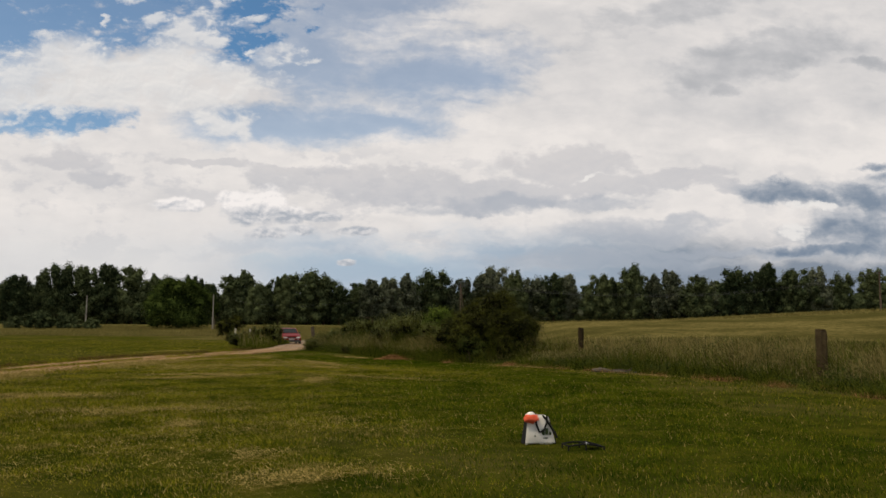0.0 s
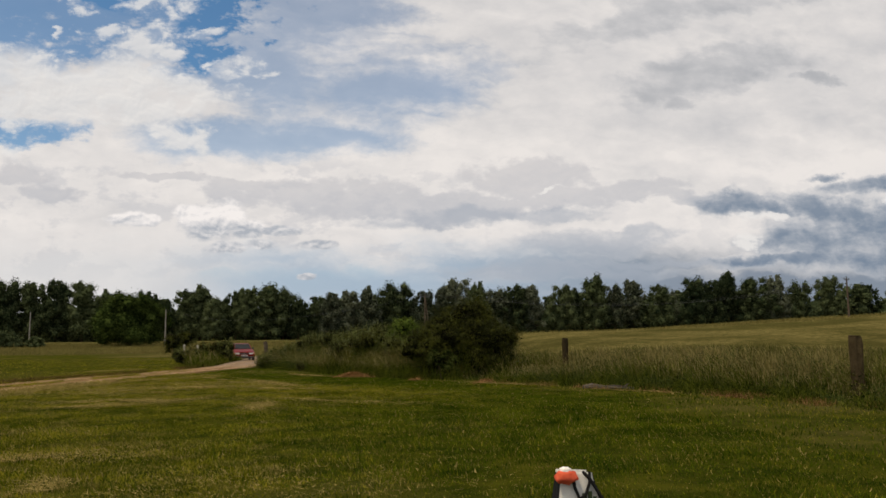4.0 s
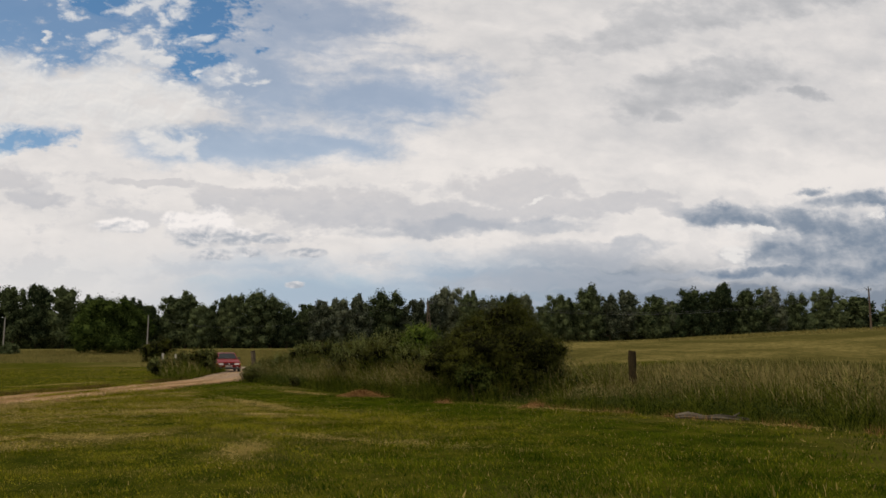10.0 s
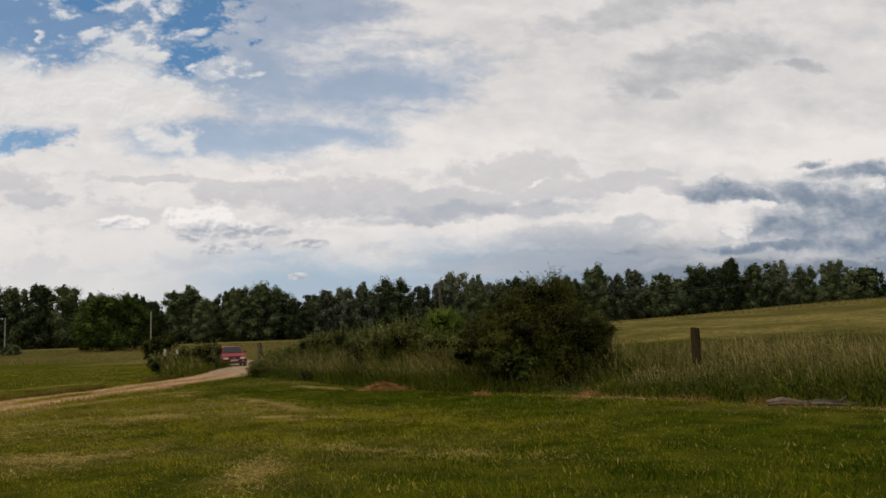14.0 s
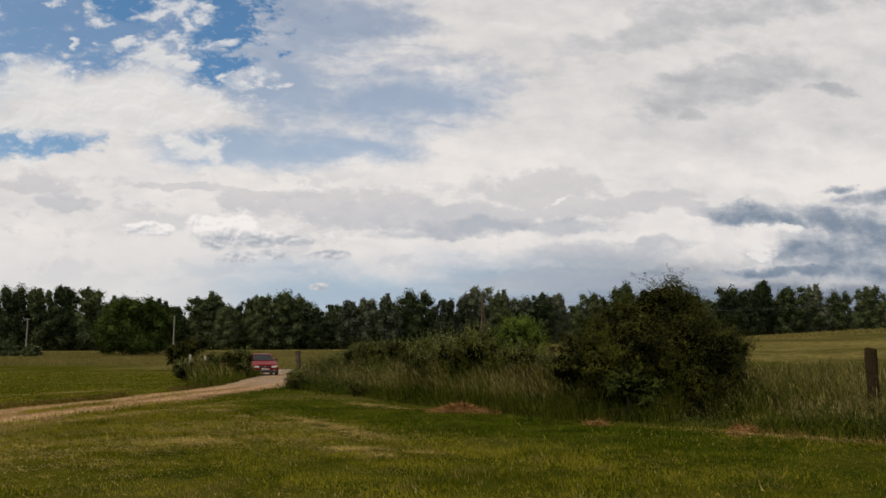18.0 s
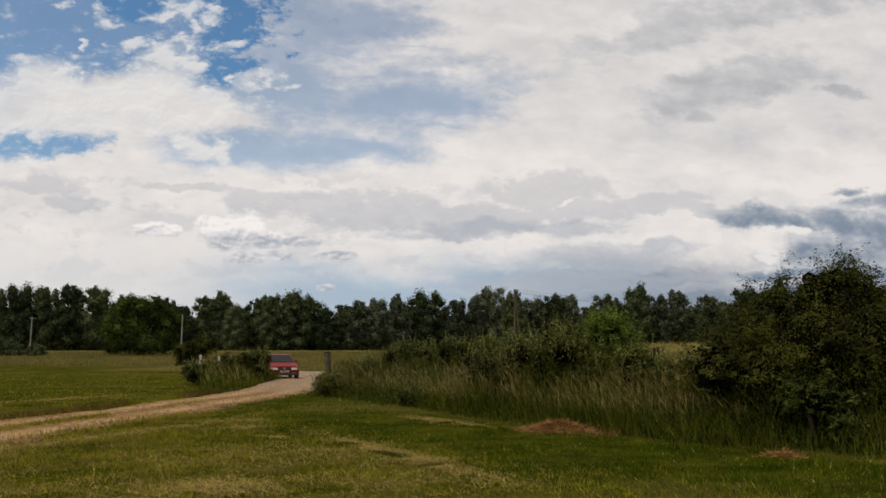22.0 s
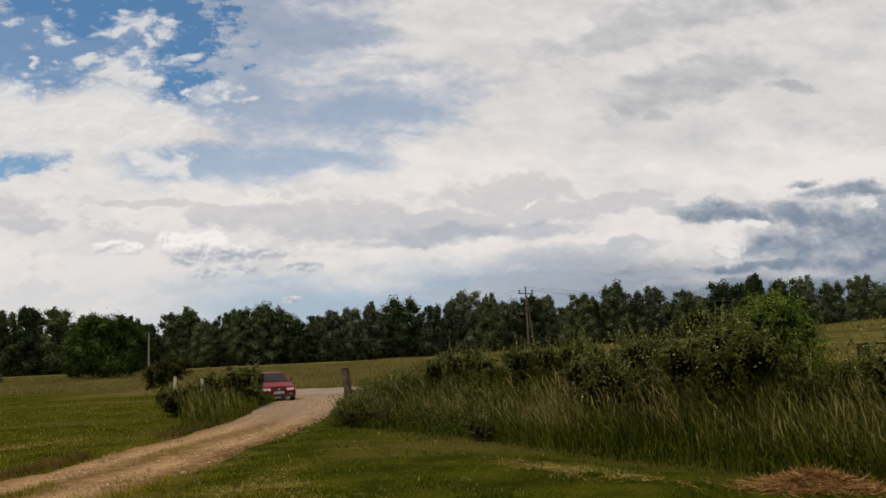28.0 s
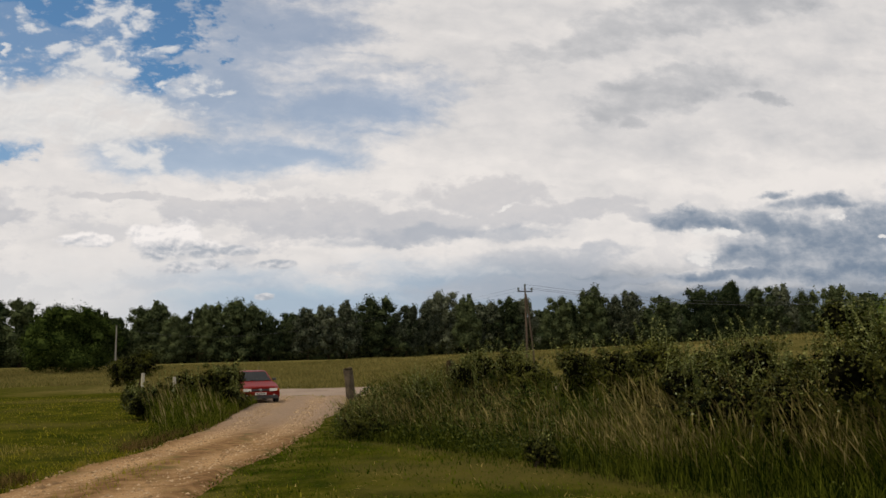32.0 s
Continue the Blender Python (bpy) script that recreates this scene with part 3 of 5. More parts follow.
PATCHES = [(-4.5, 14.6, 1.8, 0.7, 20, 0.5), (-8.2, 17.3, 2.2, 0.6, 12, 0.9), (-8, 35.5, 4, 0.3, 65, 0.6), (-3.4, 30.6, 1.8, 1.4, 0, 0.22), (-5.2, 33, 1.8, 1.4, 0, 0.22), (-7, 29, 2, 2.5, 0, 0.25), (-5.0, 35.5, 0.35, 0.2, -20, 0.8), (-4.2, 33.6, 0.5, 0.2, 10, 0.6), (-2.75, 32.3, 0.5, 0.3, 0, 0.8), (-3.2, 12.5, 0.3, 0.8, 10, 0.6), (-1.65, 9.4, 0.5, 0.5, 0, 0.45),
           (-4, 9.5, 3, 2.2, 15, 0.1), (-1.5, 12.5, 2.5, 1.4, 0, 0.1)]
DRY = STREAKS + SPOTS + PATCHES


def dryness(x, y):
    d = np.zeros_like(np.asarray(x, float))
    for cx, cy, ra, rb, turn, amount in DRY:
        c, s = math.cos(radians(turn)), math.sin(radians(turn))
        u, v = ((x - cx) * c + (y - cy) * s) / ra, (-(x - cx) * s + (y - cy) * c) / rb
        d = np.maximum(d, amount * np.exp(-(u * u + v * v)))
    return d * np.clip(0.55 + 0.75 * wave(x, y, 0.19, 0.8) + 0.5 * wave(x, y, 0.53, 1.9), 0.0, 1.0)


for key, val in (("meadow", meadow), ("dry", dryness(GX, GY) + 0.5 * sstep(2.6, 1.4, np.abs(tl)))):
    at = me.attributes.new(key, "FLOAT", "POINT")
    at.data.foreach_set("value", np.clip(val, 0, 1).astype(np.float32).ravel())
tagged(new("ground", me), "mown grass with dry straw-coloured patches beside a ripening meadow", "ground", kind="structure")


def strip(name, pts, half, n, material, lift, label, ruts):
    """A road surface along a polyline, with uneven edges and, if asked, two worn ruts."""
    P = np.array(pts, float)
    seg = np.r_[0, np.cumsum(np.hypot(*np.diff(P, axis=0).T))]
    s = np.linspace(0, seg[-1], n)
    cx, cy = np.interp(s, seg, P[:, 0]), np.interp(s, seg, P[:, 1])
    ker = np.ones(9) / 9
    cx[4:-4], cy[4:-4] = np.convolve(cx, ker, "valid"), np.convolve(cy, ker, "valid")
    tx, ty = np.gradient(cx), np.gradient(cy)
    L = np.hypot(tx, ty)
    nx, ny = ty / L, -tx / L
    q = np.linspace(-1, 1, 27)
    half = half * (1 + 1.1 * sstep(54, 66, cy)[:, None]) if ruts else half
    edge = half * (1 + 0.10 * wave(s, s * 0.3, 1.1)[:, None] * np.sign(q) + 0.05 * wave(s, s, 0.37)[:, None])
    off = q * edge
    X, Y = cx[:, None] + nx[:, None] * off, cy[:, None] + ny[:, None] * off
    worn = np.exp(-((np.abs(off) - 0.72) / 0.42) ** 2) if ruts else np.ones_like(off) * 0.8
    Z = land(X, Y) + lift - (0.035 * worn if ruts else 0) + 0.012 * wave(X, Y, 0.23) - 0.09 * sstep(0.86, 1.0, np.abs(q))
    me = sheet(name, X, Y, Z, material)
    at = me.attributes.new("worn", "FLOAT", "POINT")
    at.data.foreach_set("value", np.clip(worn, 0, 1).astype(np.float32).ravel())
    return tagged(new(name, me), label, "road", kind="structure")


strip("gravel_track", TRACK, 1.5, 420, M_gravel, 0.035, "rutted pale gravel farm track with weeds along its middle", True)
strip("lane", LANE, 4.5, 160, M_lane, 0.05, "pale gravelled lane crossing behind the parked car", False)


def scatter(n, x0, x1, y0, y1, r):
    return r.uniform(x0, x1, n), r.uniform(y0, y1, n)


def rooted(x, y, sink=0.01):
    return np.stack([x, y, land(x, y) - sink], 1)


# loose stones on the track
x, y = scatter(120000, -17, -4, 20, 66, rng)
d, _ = line_side(TRACK, x, y)
keep = (np.abs(d) < 1.55) & (rng.random(len(x)) < 0.25 + 0.75 * np.exp(-((np.abs(d) - 0.8) / 0.45) ** 2))
x, y = x[keep][:22000], y[keep][:22000]
s = rng.gamma(2.6, 0.006, len(x))[:, None]
c = np.stack([x, y, land(x, y) + 0.012], 1)
a = rng.uniform(0, 6.28, len(x))
e1, e2 = np.stack([np.cos(a), np.sin(a), 0 * a], 1) * s, np.stack([-np.sin(a), np.cos(a), 0 * a], 1) * s * 0.75
top, w1, w2 = c + np.array([0, 0, 0.62]) * s, c + e1, c - e1
me = bpy.data.meshes.new("gravel")
n = len(x)
allv = np.stack([w1, c + e2, w2, c - e2, top], 1).reshape(-1, 3)
k = np.arange(n)[:, None] * 5
F = np.concatenate([k + np.array([q]) for q in ((0, 1, 4), (1, 2, 4), (2, 3, 4), (3, 0, 4))])
me.from_pydata(allv.tolist(), [], F.tolist())
stuff("gravel", finish(me, M_stone), "loose pale gravel stones scattered over the track", "gravel")


# ---------- grass ----------
def lawn_ok(x, y):
    v, _ = line_side(VERGE, x, y)
    t, _ = line_side(TRACK, x, y)
    return (v < 0.15 * wave(x, y, 0.9)) & ((np.abs(t) > 1.25 + 0.2 * wave(x, y, 0.7)) | (y > 66))


def lawn(n, x0, x1, y0, y1, tall, wide):
    x, y = scatter(n, x0, x1, y0, y1, rng)
    k = lawn_ok(x, y)
    x, y = x[k], y[k]
    dr = dryness(x, y)
    clump = 0.75 + 0.35 * wave(x, y, 0.33) + 0.25 * wave(x, y, 2.1, 1.0)
    h = tall * np.clip(clump, 0.3, 1.6) * rng.uniform(0.45, 1.25, len(x)) * (1 - 0.8 * dr)
    faded = rng.random(len(x)) < 1.15 * dr + 0.035
    B = blades(rooted(x, y), h, np.full(len(x), wide) * rng.uniform(0.7, 1.4, len(x)), h * rng.uniform(0.2, 0.9, len(x)), rng, 1)
    v, _ = line_side(VERGE, x, y)
    green = 1.0 * sstep(-6.3, -2.0, v + 0.9 * wave(x, y, 1.4)) * sstep(18, 27, y) + (0.25 + 0.6 * sstep(-4.0, 2.0, x + 1.2 * wave(x, y, 1.9) + 0.6 * wave(x, y, 0.6))) * sstep(28, 20, y)
    green = green * (1 - 0.5 * sstep(-3.0, -0.4, v + 0.5 * wave(x, y, 0.8)) * sstep(31, 28, y))
    lush = (rng.random(len(x)) < green) & ~faded
    return B[~faded & ~lush], B[faded], B[lush]


near = [lawn(480000, -9.5, 6.5, 4, 40, 0.07, 0.012), lawn(150000, -14, 12, 6, 50, 0.08, 0.016), lawn(80000, -40, 12, 12, 75, 0.10, 0.03)]
stuff("lawn_grass", soup("lawn_grass", np.concatenate([g[0] for g in near]), 3, M_blade), "short mown grass, green with yellowed tips", "grass")

stuff("lawn_grass", soup("lawn_grass", np.concatenate([g[2] for g in near]), 3, M_lush), "lush dark green mown grass beside the verge", "grass")

# longer grass left by the mower along the track and on its crown
x, y = scatter(90000, -17, -6, 2, 47, rng)
t2, _ = line_side(TRACK, x, y)
k = ((np.abs(t2 - 1.35) < 0.45) & (y < 40)) | ((np.abs(t2) < 0.22 + 0.12 * wave(x, y, 0.9)) & (y < 45)) | (np.abs(t2 + 1.5) < 0.35)
x, y = x[k], y[k]
cy = rng.uniform(14, 44, 16000)
cx = np.interp(cy, [p[1] for p in TRACK], [p[0] for p in TRACK]) + rng.normal(0, 0.16, len(cy))
q = wave(cx * 3, cy, 1.2) > -0.35
x, y = np.r_[x, cx[q]], np.r_[y, cy[q]]
t2, _ = line_side(TRACK, x, y)
h = rng.uniform(0.05, 0.17, len(x)) * np.where(np.abs(t2) < 0.5, 0.85, 1.0)
stuff("edge_grass", soup("edge_grass", blades(rooted(x, y), h, np.full(len(x), 0.014), h * rng.uniform(0.2, 0.8, len(x)), rng, 1), 3, M_blade), "ragged grass fringing the gravel track", "grass")

ty = rng.uniform(2, 60, 26000)
off = -1.5 - rng.gamma(1.6, 0.16, len(ty))
x = np.interp(ty, [p[1] for p in TRACK], [p[0] for p in TRACK]) + off
k = wave(x, ty, 1.1, 0.6) + 0.5 * wave(x, ty, 0.4) > -0.45
x, y = x[k], ty[k]
h = rng.uniform(0.05, 0.22, len(x))
stuff("withered_grass", soup("withered_grass", blades(rooted(x, y), h, np.full(len(x), 0.014), h * rng.uniform(0.3, 1.0, len(x)), rng, 1), 3, M_brown), "withered brown grass along the far edge of the track", "grass")
ty = rng.uniform(10, 38, 15000)
x = np.interp(ty, [p[1] for p in TRACK], [p[0] for p in TRACK]) + 1.45 + rng.gamma(1.5, 0.28, len(ty))
k = wave(x, ty, 1.3, 0.2) + 0.5 * wave(x, ty, 0.5, 1.0) > -0.2
x, y = x[k], ty[k]
h = rng.uniform(0.05, 0.24, len(x))
stuff("withered_grass", soup("withered_grass", blades(rooted(x, y), h, np.full(len(x), 0.011), h * rng.uniform(0.3, 1.0, len(x)), rng, 1), 3, M_faded), "long straw-coloured grass left beside the track", "grass")

# dry clippings lying flat where the grass was cut
x, y = scatter(230000, -14, 10, 4, 42, rng)
k = (rng.random(len(x)) < dryness(x, y) * 0.6 + 0.014 + 0.05 * sstep(0.2, 0.9, wave(x, y, 1.9, 0.7))) & lawn_ok(x, y)
x, y = x[k], y[k]
h = rng.uniform(0.005, 0.05, len(x))
flat_straw = []
for cx, cy, ra, rb, turn, amount in DRY:
    m = int(3.1 * ra * rb * amount * 1500)
    u, v = rng.normal(0, 0.62, m) * ra, rng.normal(0, 0.62, m) * rb
    c, s = math.cos(radians(turn)), math.sin(radians(turn))
    px, py = cx + u * c - v * s, cy + u * s + v * c
    q = lawn_ok(px, py) & (wave(px, py, 0.21) + 0.6 * wave(px, py, 0.47) > -0.5)
    px, py = px[q], py[q]
    flat_straw.append(blades(rooted(px, py, -0.03), rng.uniform(0.0, 0.035, len(px)), np.full(len(px), 0.010), rng.uniform(0.05, 0.16, len(px)), rng, 1))
stuff("dry_clippings", soup("dry_clippings", np.concatenate([blades(rooted(x, y, -0.015), h, np.full(len(x), 0.006), rng.uniform(0.05, 0.18, len(x)), rng, 1)] + flat_straw + [g[1] for g in near]), 3, M_faded), "dry cut grass lying in faded streaks", "cut grass")


def belt(n, d0, d1, a0, a1, r):
    """Points d0 to d1 metres behind the verge's edge, from a0 to a1 metres along it."""
    P = np.array(VERGE, float)
    seg = np.r_[0, np.cumsum(np.hypot(*np.diff(P, axis=0).T))]
    s, d = r.uniform(a0, a1, n), r.uniform(d0, d1, n)
    x, y = np.interp(s, seg, P[:, 0]), np.interp(s, seg, P[:, 1])
    x2, y2 = np.interp(s + 0.6, seg, P[:, 0]), np.interp(s + 0.6, seg, P[:, 1])
    L = np.hypot(x2 - x, y2 - y)
    return x + (y2 - y) / L * d, y - (x2 - x) / L * d, d, s


def thinned(x, y):
    """Lower, trodden growth in front of the fence posts."""
    f = np.ones_like(x)
    for px, py, lo in ((11.6, 20.3, 0.12), (3.6, 32.2, 0.35), (4.6, 31.8, 0.22), (5.4, 31.4, 0.4), (7.1, 30.4, 0.5), (2.7, 37.9, 0.7)):
        f *= 1 - (1 - lo) * np.exp(-(((x - px) ** 2 + (y - py) ** 2) / 1.5))
    return f


# tall unmown belt along the fence: green blades below, ripe stems above
x, y, d, s = belt(105000, 0.0, 4.2, 30, 106, rng)
rise = np.clip(0.20 + (d + 0.45 * wave(x, y, 0.8, 3.0) + 0.3 * wave(x, y, 0.35)) * np.where(s > 74, 0.42, 0.6), 0.05, 1.05) * (0.8 + 0.25 * wave(x, y, 1.3))
tuft = np.clip(0.58 + 0.7 * wave(x, y, 0.27, 0.4) + 0.5 * wave(x, y, 0.71, 2.2), 0.18, 1.5)
h = (0.80 * rise * tuft * rng.uniform(0.5, 1.3, len(x)) + 0.06) * thinned(x, y)
g1 = blades(rooted(x, y), h, rng.uniform(0.006, 0.015, len(x)) * np.where(s < 74, 1.5, 1.0), h * rng.uniform(0.25, 1.1, len(x)), rng, 2)
stuff("verge_grass", soup("verge_grass", g1, 4, M_tall), "rank green grass along the unmown field edge", "tall grass")
x, y, d, s = belt(95000, 0.3, 5.0, 30, 106, rng)
k = rng.random(len(x)) < np.clip(0.24 + 0.35 * wave(x, y, 0.8, 2.0), 0.06, 1) * np.where((s > 74), np.where(d > 2.8, 0.5, 2.2), np.where(d < 1.3, 0.6, 1.5)) * (1 - 0.55 * sstep(42.5, 44.5, y) * (x < 4))
x, y, d, s = x[k], y[k], d[k], s[k]
h = np.clip(0.55 + d * 0.30, 0, 1.05 + 0.15 * (s > 76)) * rng.uniform(0.7, 1.25, len(x)) * thinned(x, y)
lean = h * rng.uniform(0.05, 0.62, len(x))
P = rooted(x, y)
gdir = rng.uniform(0, 6.28, len(x))
L = np.stack([np.cos(gdir) * 0.6 - 0.5, np.sin(gdir) * 0.6 - 0.15, 0 * gdir], 1) * lean[:, None]
fa = rng.uniform(0, 6.28, len(x))
f3 = np.stack([np.cos(fa), np.sin(fa), 0 * fa], 1)
seg = []
for k0, k1, w0, w1 in ((0.52, 0.66, 0.001, 0.003), (0.66, 0.78, 0.003, 0.0025), (0.78, 0.88, 0.003, 0.009), (0.88, 1.0, 0.009, 0.002)):
    c0, c1 = P + np.array([0, 0, 1]) * (h * k0)[:, None] + L * k0 ** 2, P + np.array([0, 0, 1]) * (h * k1)[:, None] + L * k1 ** 2
    seg.append(np.stack([c0 - f3 * w0, c0 + f3 * w0, c1 + f3 * w1, c1 - f3 * w1], 1))
stuff("ripe_grass", soup("ripe_grass", np.concatenate(seg), 4, M_stem), "tall straw-coloured grass stems with ripe seed heads", "tall grass")

# long leaning grass where the large bush overhangs the verge
x, y, d, s = belt(16000, 0.15, 2.1, 60, 82, rng)
k = (x > 0.4) & (x < 5.6) & (wave(x, y, 0.45, 0.6) + 0.6 * wave(x, y, 0.21, 1.7) > -0.35)
x, y, d = x[k], y[k], d[k]
h = np.clip(0.45 + 0.45 * d, 0, 1.15) * rng.uniform(0.5, 1.2, len(x)) * thinned(x, y)
G = blades(rooted(x, y), h, rng.uniform(0.006, 0.013, len(x)), h * rng.uniform(0.3, 0.9, len(x)), rng, 2, 1.8)
stuff("verge_grass", soup("verge_grass", G, 4, M_tall), "long soft green grass leaning out under the large bush", "tall grass")

# rust-brown dead grass at the foot of the verge
x, y, d, s = belt(34000, -0.25, 0.75, 34, 80, rng)
k = (wave(x, y, 0.9, 1.1) + 0.7 * wave(x, y, 0.37, 2.0) > np.where(s < 66, 0.12, 0.35)) & (rng.random(len(x)) < 0.6)
x, y = x[k], y[k]
h = rng.uniform(0.03, 0.22, len(x))
stuff("dead_grass", soup("dead_grass", blades(rooted(x, y), h, np.full(len(x), 0.008), h * rng.uniform(0.3, 1.2, len(x)), rng, 1), 3, M_straw), "rust-brown dead grass at the foot of the verge", "dead grass")

# rank weeds and tall grass growing up through the brambles
x, y, d, s = belt(30000, 0.3, 3.0, 74, 101, rng)
h = np.clip(0.40 + d * 0.5, 0, 1.45) * rng.uniform(0.45, 1.2, len(x)) * np.clip(0.72 + 0.45 * wave(x, y, 0.31, 1.4) + 0.35 * wave(x, y, 0.83, 0.2), 0.2, 1.3) * (1 - 0.12 * sstep(42, 47, y))
stuff("weeds", soup("weeds", blades(rooted(x, y), h, rng.uniform(0.007, 0.018, len(x)), h * rng.uniform(0.15, 0.7, len(x)), rng, 2), 4, M_tall), "rank green weeds growing up through the brambles", "weeds")

# nettles and other leafy weeds filling the face of the thicket
x, y, d, s = belt(84000, 0.35, 2.6, 56, 99, rng)
k = wave(x, y, 0.55, 0.9) + 0.8 * wave(x, y, 0.23, 2.6) > -0.25
x, y, d = x[k], y[k], d[k]
hh = np.clip(0.25 + 0.55 * d, 0, 1.25) * np.clip(0.85 + 0.4 * wave(x, y, 0.4, 1.2), 0.3, 1.3) * rng.random(len(x)) ** 0.55 * thinned(x, y)
P = rooted(x, y) + np.stack([0 * x, 0 * x, hh], 1)
stuff("leafy_weeds", soup("leafy_weeds", leaves(P, np.tile([-0.1, -0.35, 0.7], (len(x), 1)), 0.042, rng, 0.5, 0.7), 4, M_herb), "dense leafy weeds filling the face of the thicket", "weeds")

# low leafy herbs where the verge meets the track
x, y, d, s = belt(60000, 0.1, 3.2, 74, 106, rng)
k = (y > 43.0 + 0.6 * wave(x, y, 0.5)) & (y < 51.5)
x, y, d = x[k], y[k], d[k]
hh = np.clip(0.35 + 0.9 * d, 0, 1.05 + 0.2 * wave(x, y, 0.45)) * rng.random(len(x)) ** 0.6
P = rooted(x, y) + np.stack([0 * x, 0 * x, hh], 1)
stuff("herbs", soup("herbs", leaves(P, np.tile([0, -0.3, 0.8], (len(x), 1)), 0.055, rng, 0.55, 0.7), 4, M_herb), "dark green leafy herbs at the corner of the track", "weeds")

# straw-green grass closing the gap between the brambles and the gate post
x, y = scatter(9000, -4.5, -1.2, 47.6, 51.5, rng)
v, _ = line_side(VERGE, x, y)
k = (v > 0.5) & (wave(x, y, 0.5, 0.3) > -0.6)
x, y, v = x[k], y[k], v[k]
h = np.clip(0.5 + 0.35 * v, 0, 1.5) * rng.uniform(0.5, 1.15, len(x)) * sstep(-5.2, -3.4, x)
stuff("tall_grass", soup("tall_grass", blades(rooted(x, y), h, rng.uniform(0.010, 0.022, len(x)), h * rng.uniform(0.1, 0.5, len(x)), rng, 2), 4, M_meadow), "tall ripening grass behind the corner of the track", "tall grass")

# the meadow behind the fence and on the rise
x, y = rng.uniform(-2, 84, 270000), 16 + 84 * rng.random(270000) ** 1.25
v, _ = line_side(VERGE, x, y)
l2, _ = line_side(LANE, x, y)
k = (v > 2.2) & ((l2 > 4.6) | (l2 < -4.6)) & (x < 12 + y * 0.95)
x, y = x[k], y[k]
h = rng.uniform(0.45, 0.95, len(x)) * (0.85 + 0.2 * wave(x, y, 3.7)) * thinned(x, y) * (1 - 0.68 * sstep(50, 96, y))
far = 1 + np.hypot(x + 3, y - 15) / 22
stuff("meadow_grass", soup("meadow_grass", blades(rooted(x, y), h, 0.012 * far * (1 + sstep(30, 70, y)), h * rng.uniform(0.15, 0.6, len(x)), rng, 1), 3, M_meadow), "ripening meadow grass on the gentle rise", "meadow")

x, y = rng.uniform(8, 175, 70000), 88 + 120 * rng.random(70000) ** 1.3
k = (x < 30 + y * 0.72) & (x > 0.06 * y)
x, y = x[k], y[k]
h = rng.uniform(0.12, 0.36, len(x)) * (0.8 + 0.35 * wave(x, y, 9.0))
stuff("meadow_grass", soup("meadow_grass", blades(rooted(x, y), h, 0.05 * y / 60, h * 0.5, rng, 1), 3, M_crop), "ripening grass on the far side of the rise", "meadow")

# rougher grass beyond the track and the lane, and round the left-hand bushes
x, y = rng.uniform(-75, 8, 130000), 52 + 150 * rng.random(130000) ** 1.7
l2, _ = line_side(LANE, x, y)
t2, _ = line_side(TRACK, x, y)
k = ((l2 < -4.7) & (x > -19)) | ((x < -13.0) & (y > 100 + 0.12 * x + 5 * wave(x, y, 9.0)))
x, y = x[k], y[k]
h = rng.uniform(0.14, 0.42, len(x))
stuff("field_grass", soup("field_grass", blades(rooted(x, y), h, 0.05 * y / 75, h * 0.4, rng, 1), 3, M_crop), "pale ripening grass beyond the lane", "meadow")


# ---------- trees and bushes ----------
def lobed_crown(r, lobes, n):
    """Points and outward directions on the surfaces of a cluster of lobes (x, y, z, radius, height factor)."""
    lob = np.array(lobes)
    wgt = lob[:, 3] ** 2
    idx = r.choice(len(lob), n, p=wgt / wgt.sum())
    d = unit(r.normal(0, 1, (n, 3)))
    rad = lob[idx, 3:4] * (r.uniform(0.62, 1.06, (n, 1)) + r.exponential(0.07, (n, 1)))
    sc = np.concatenate([np.ones((n, 2)), lob[idx, 4:5]], 1)
    return lob[idx, :3] + d * rad * sc, d


def cores(r, lobes, fill, rows=6, cols=9):
    """Dark uneven masses inside the lobes, as loose quads."""
    out = []
    u, v = np.meshgrid(np.linspace(0.06, math.pi - 0.06, rows), np.linspace(0, 2 * math.pi, cols))
    for x, y, z, rad, tall in lobes:
        k = fill * rad * (1 + 0.10 * np.sin(3 * v + r.uniform(0, 6)) * np.sin(2 * u + r.uniform(0, 6)))
        G = np.stack([x + k * np.sin(u) * np.cos(v), y + k * np.sin(u) * np.sin(v), np.maximum(z + k * tall * np.cos(u), 0.02)], -1)
        out.append(np.stack([G[:-1, :-1], G[1:, :-1], G[1:, 1:], G[:-1, 1:]], 2).reshape(-1, 4, 3))
    return np.concatenate(out)


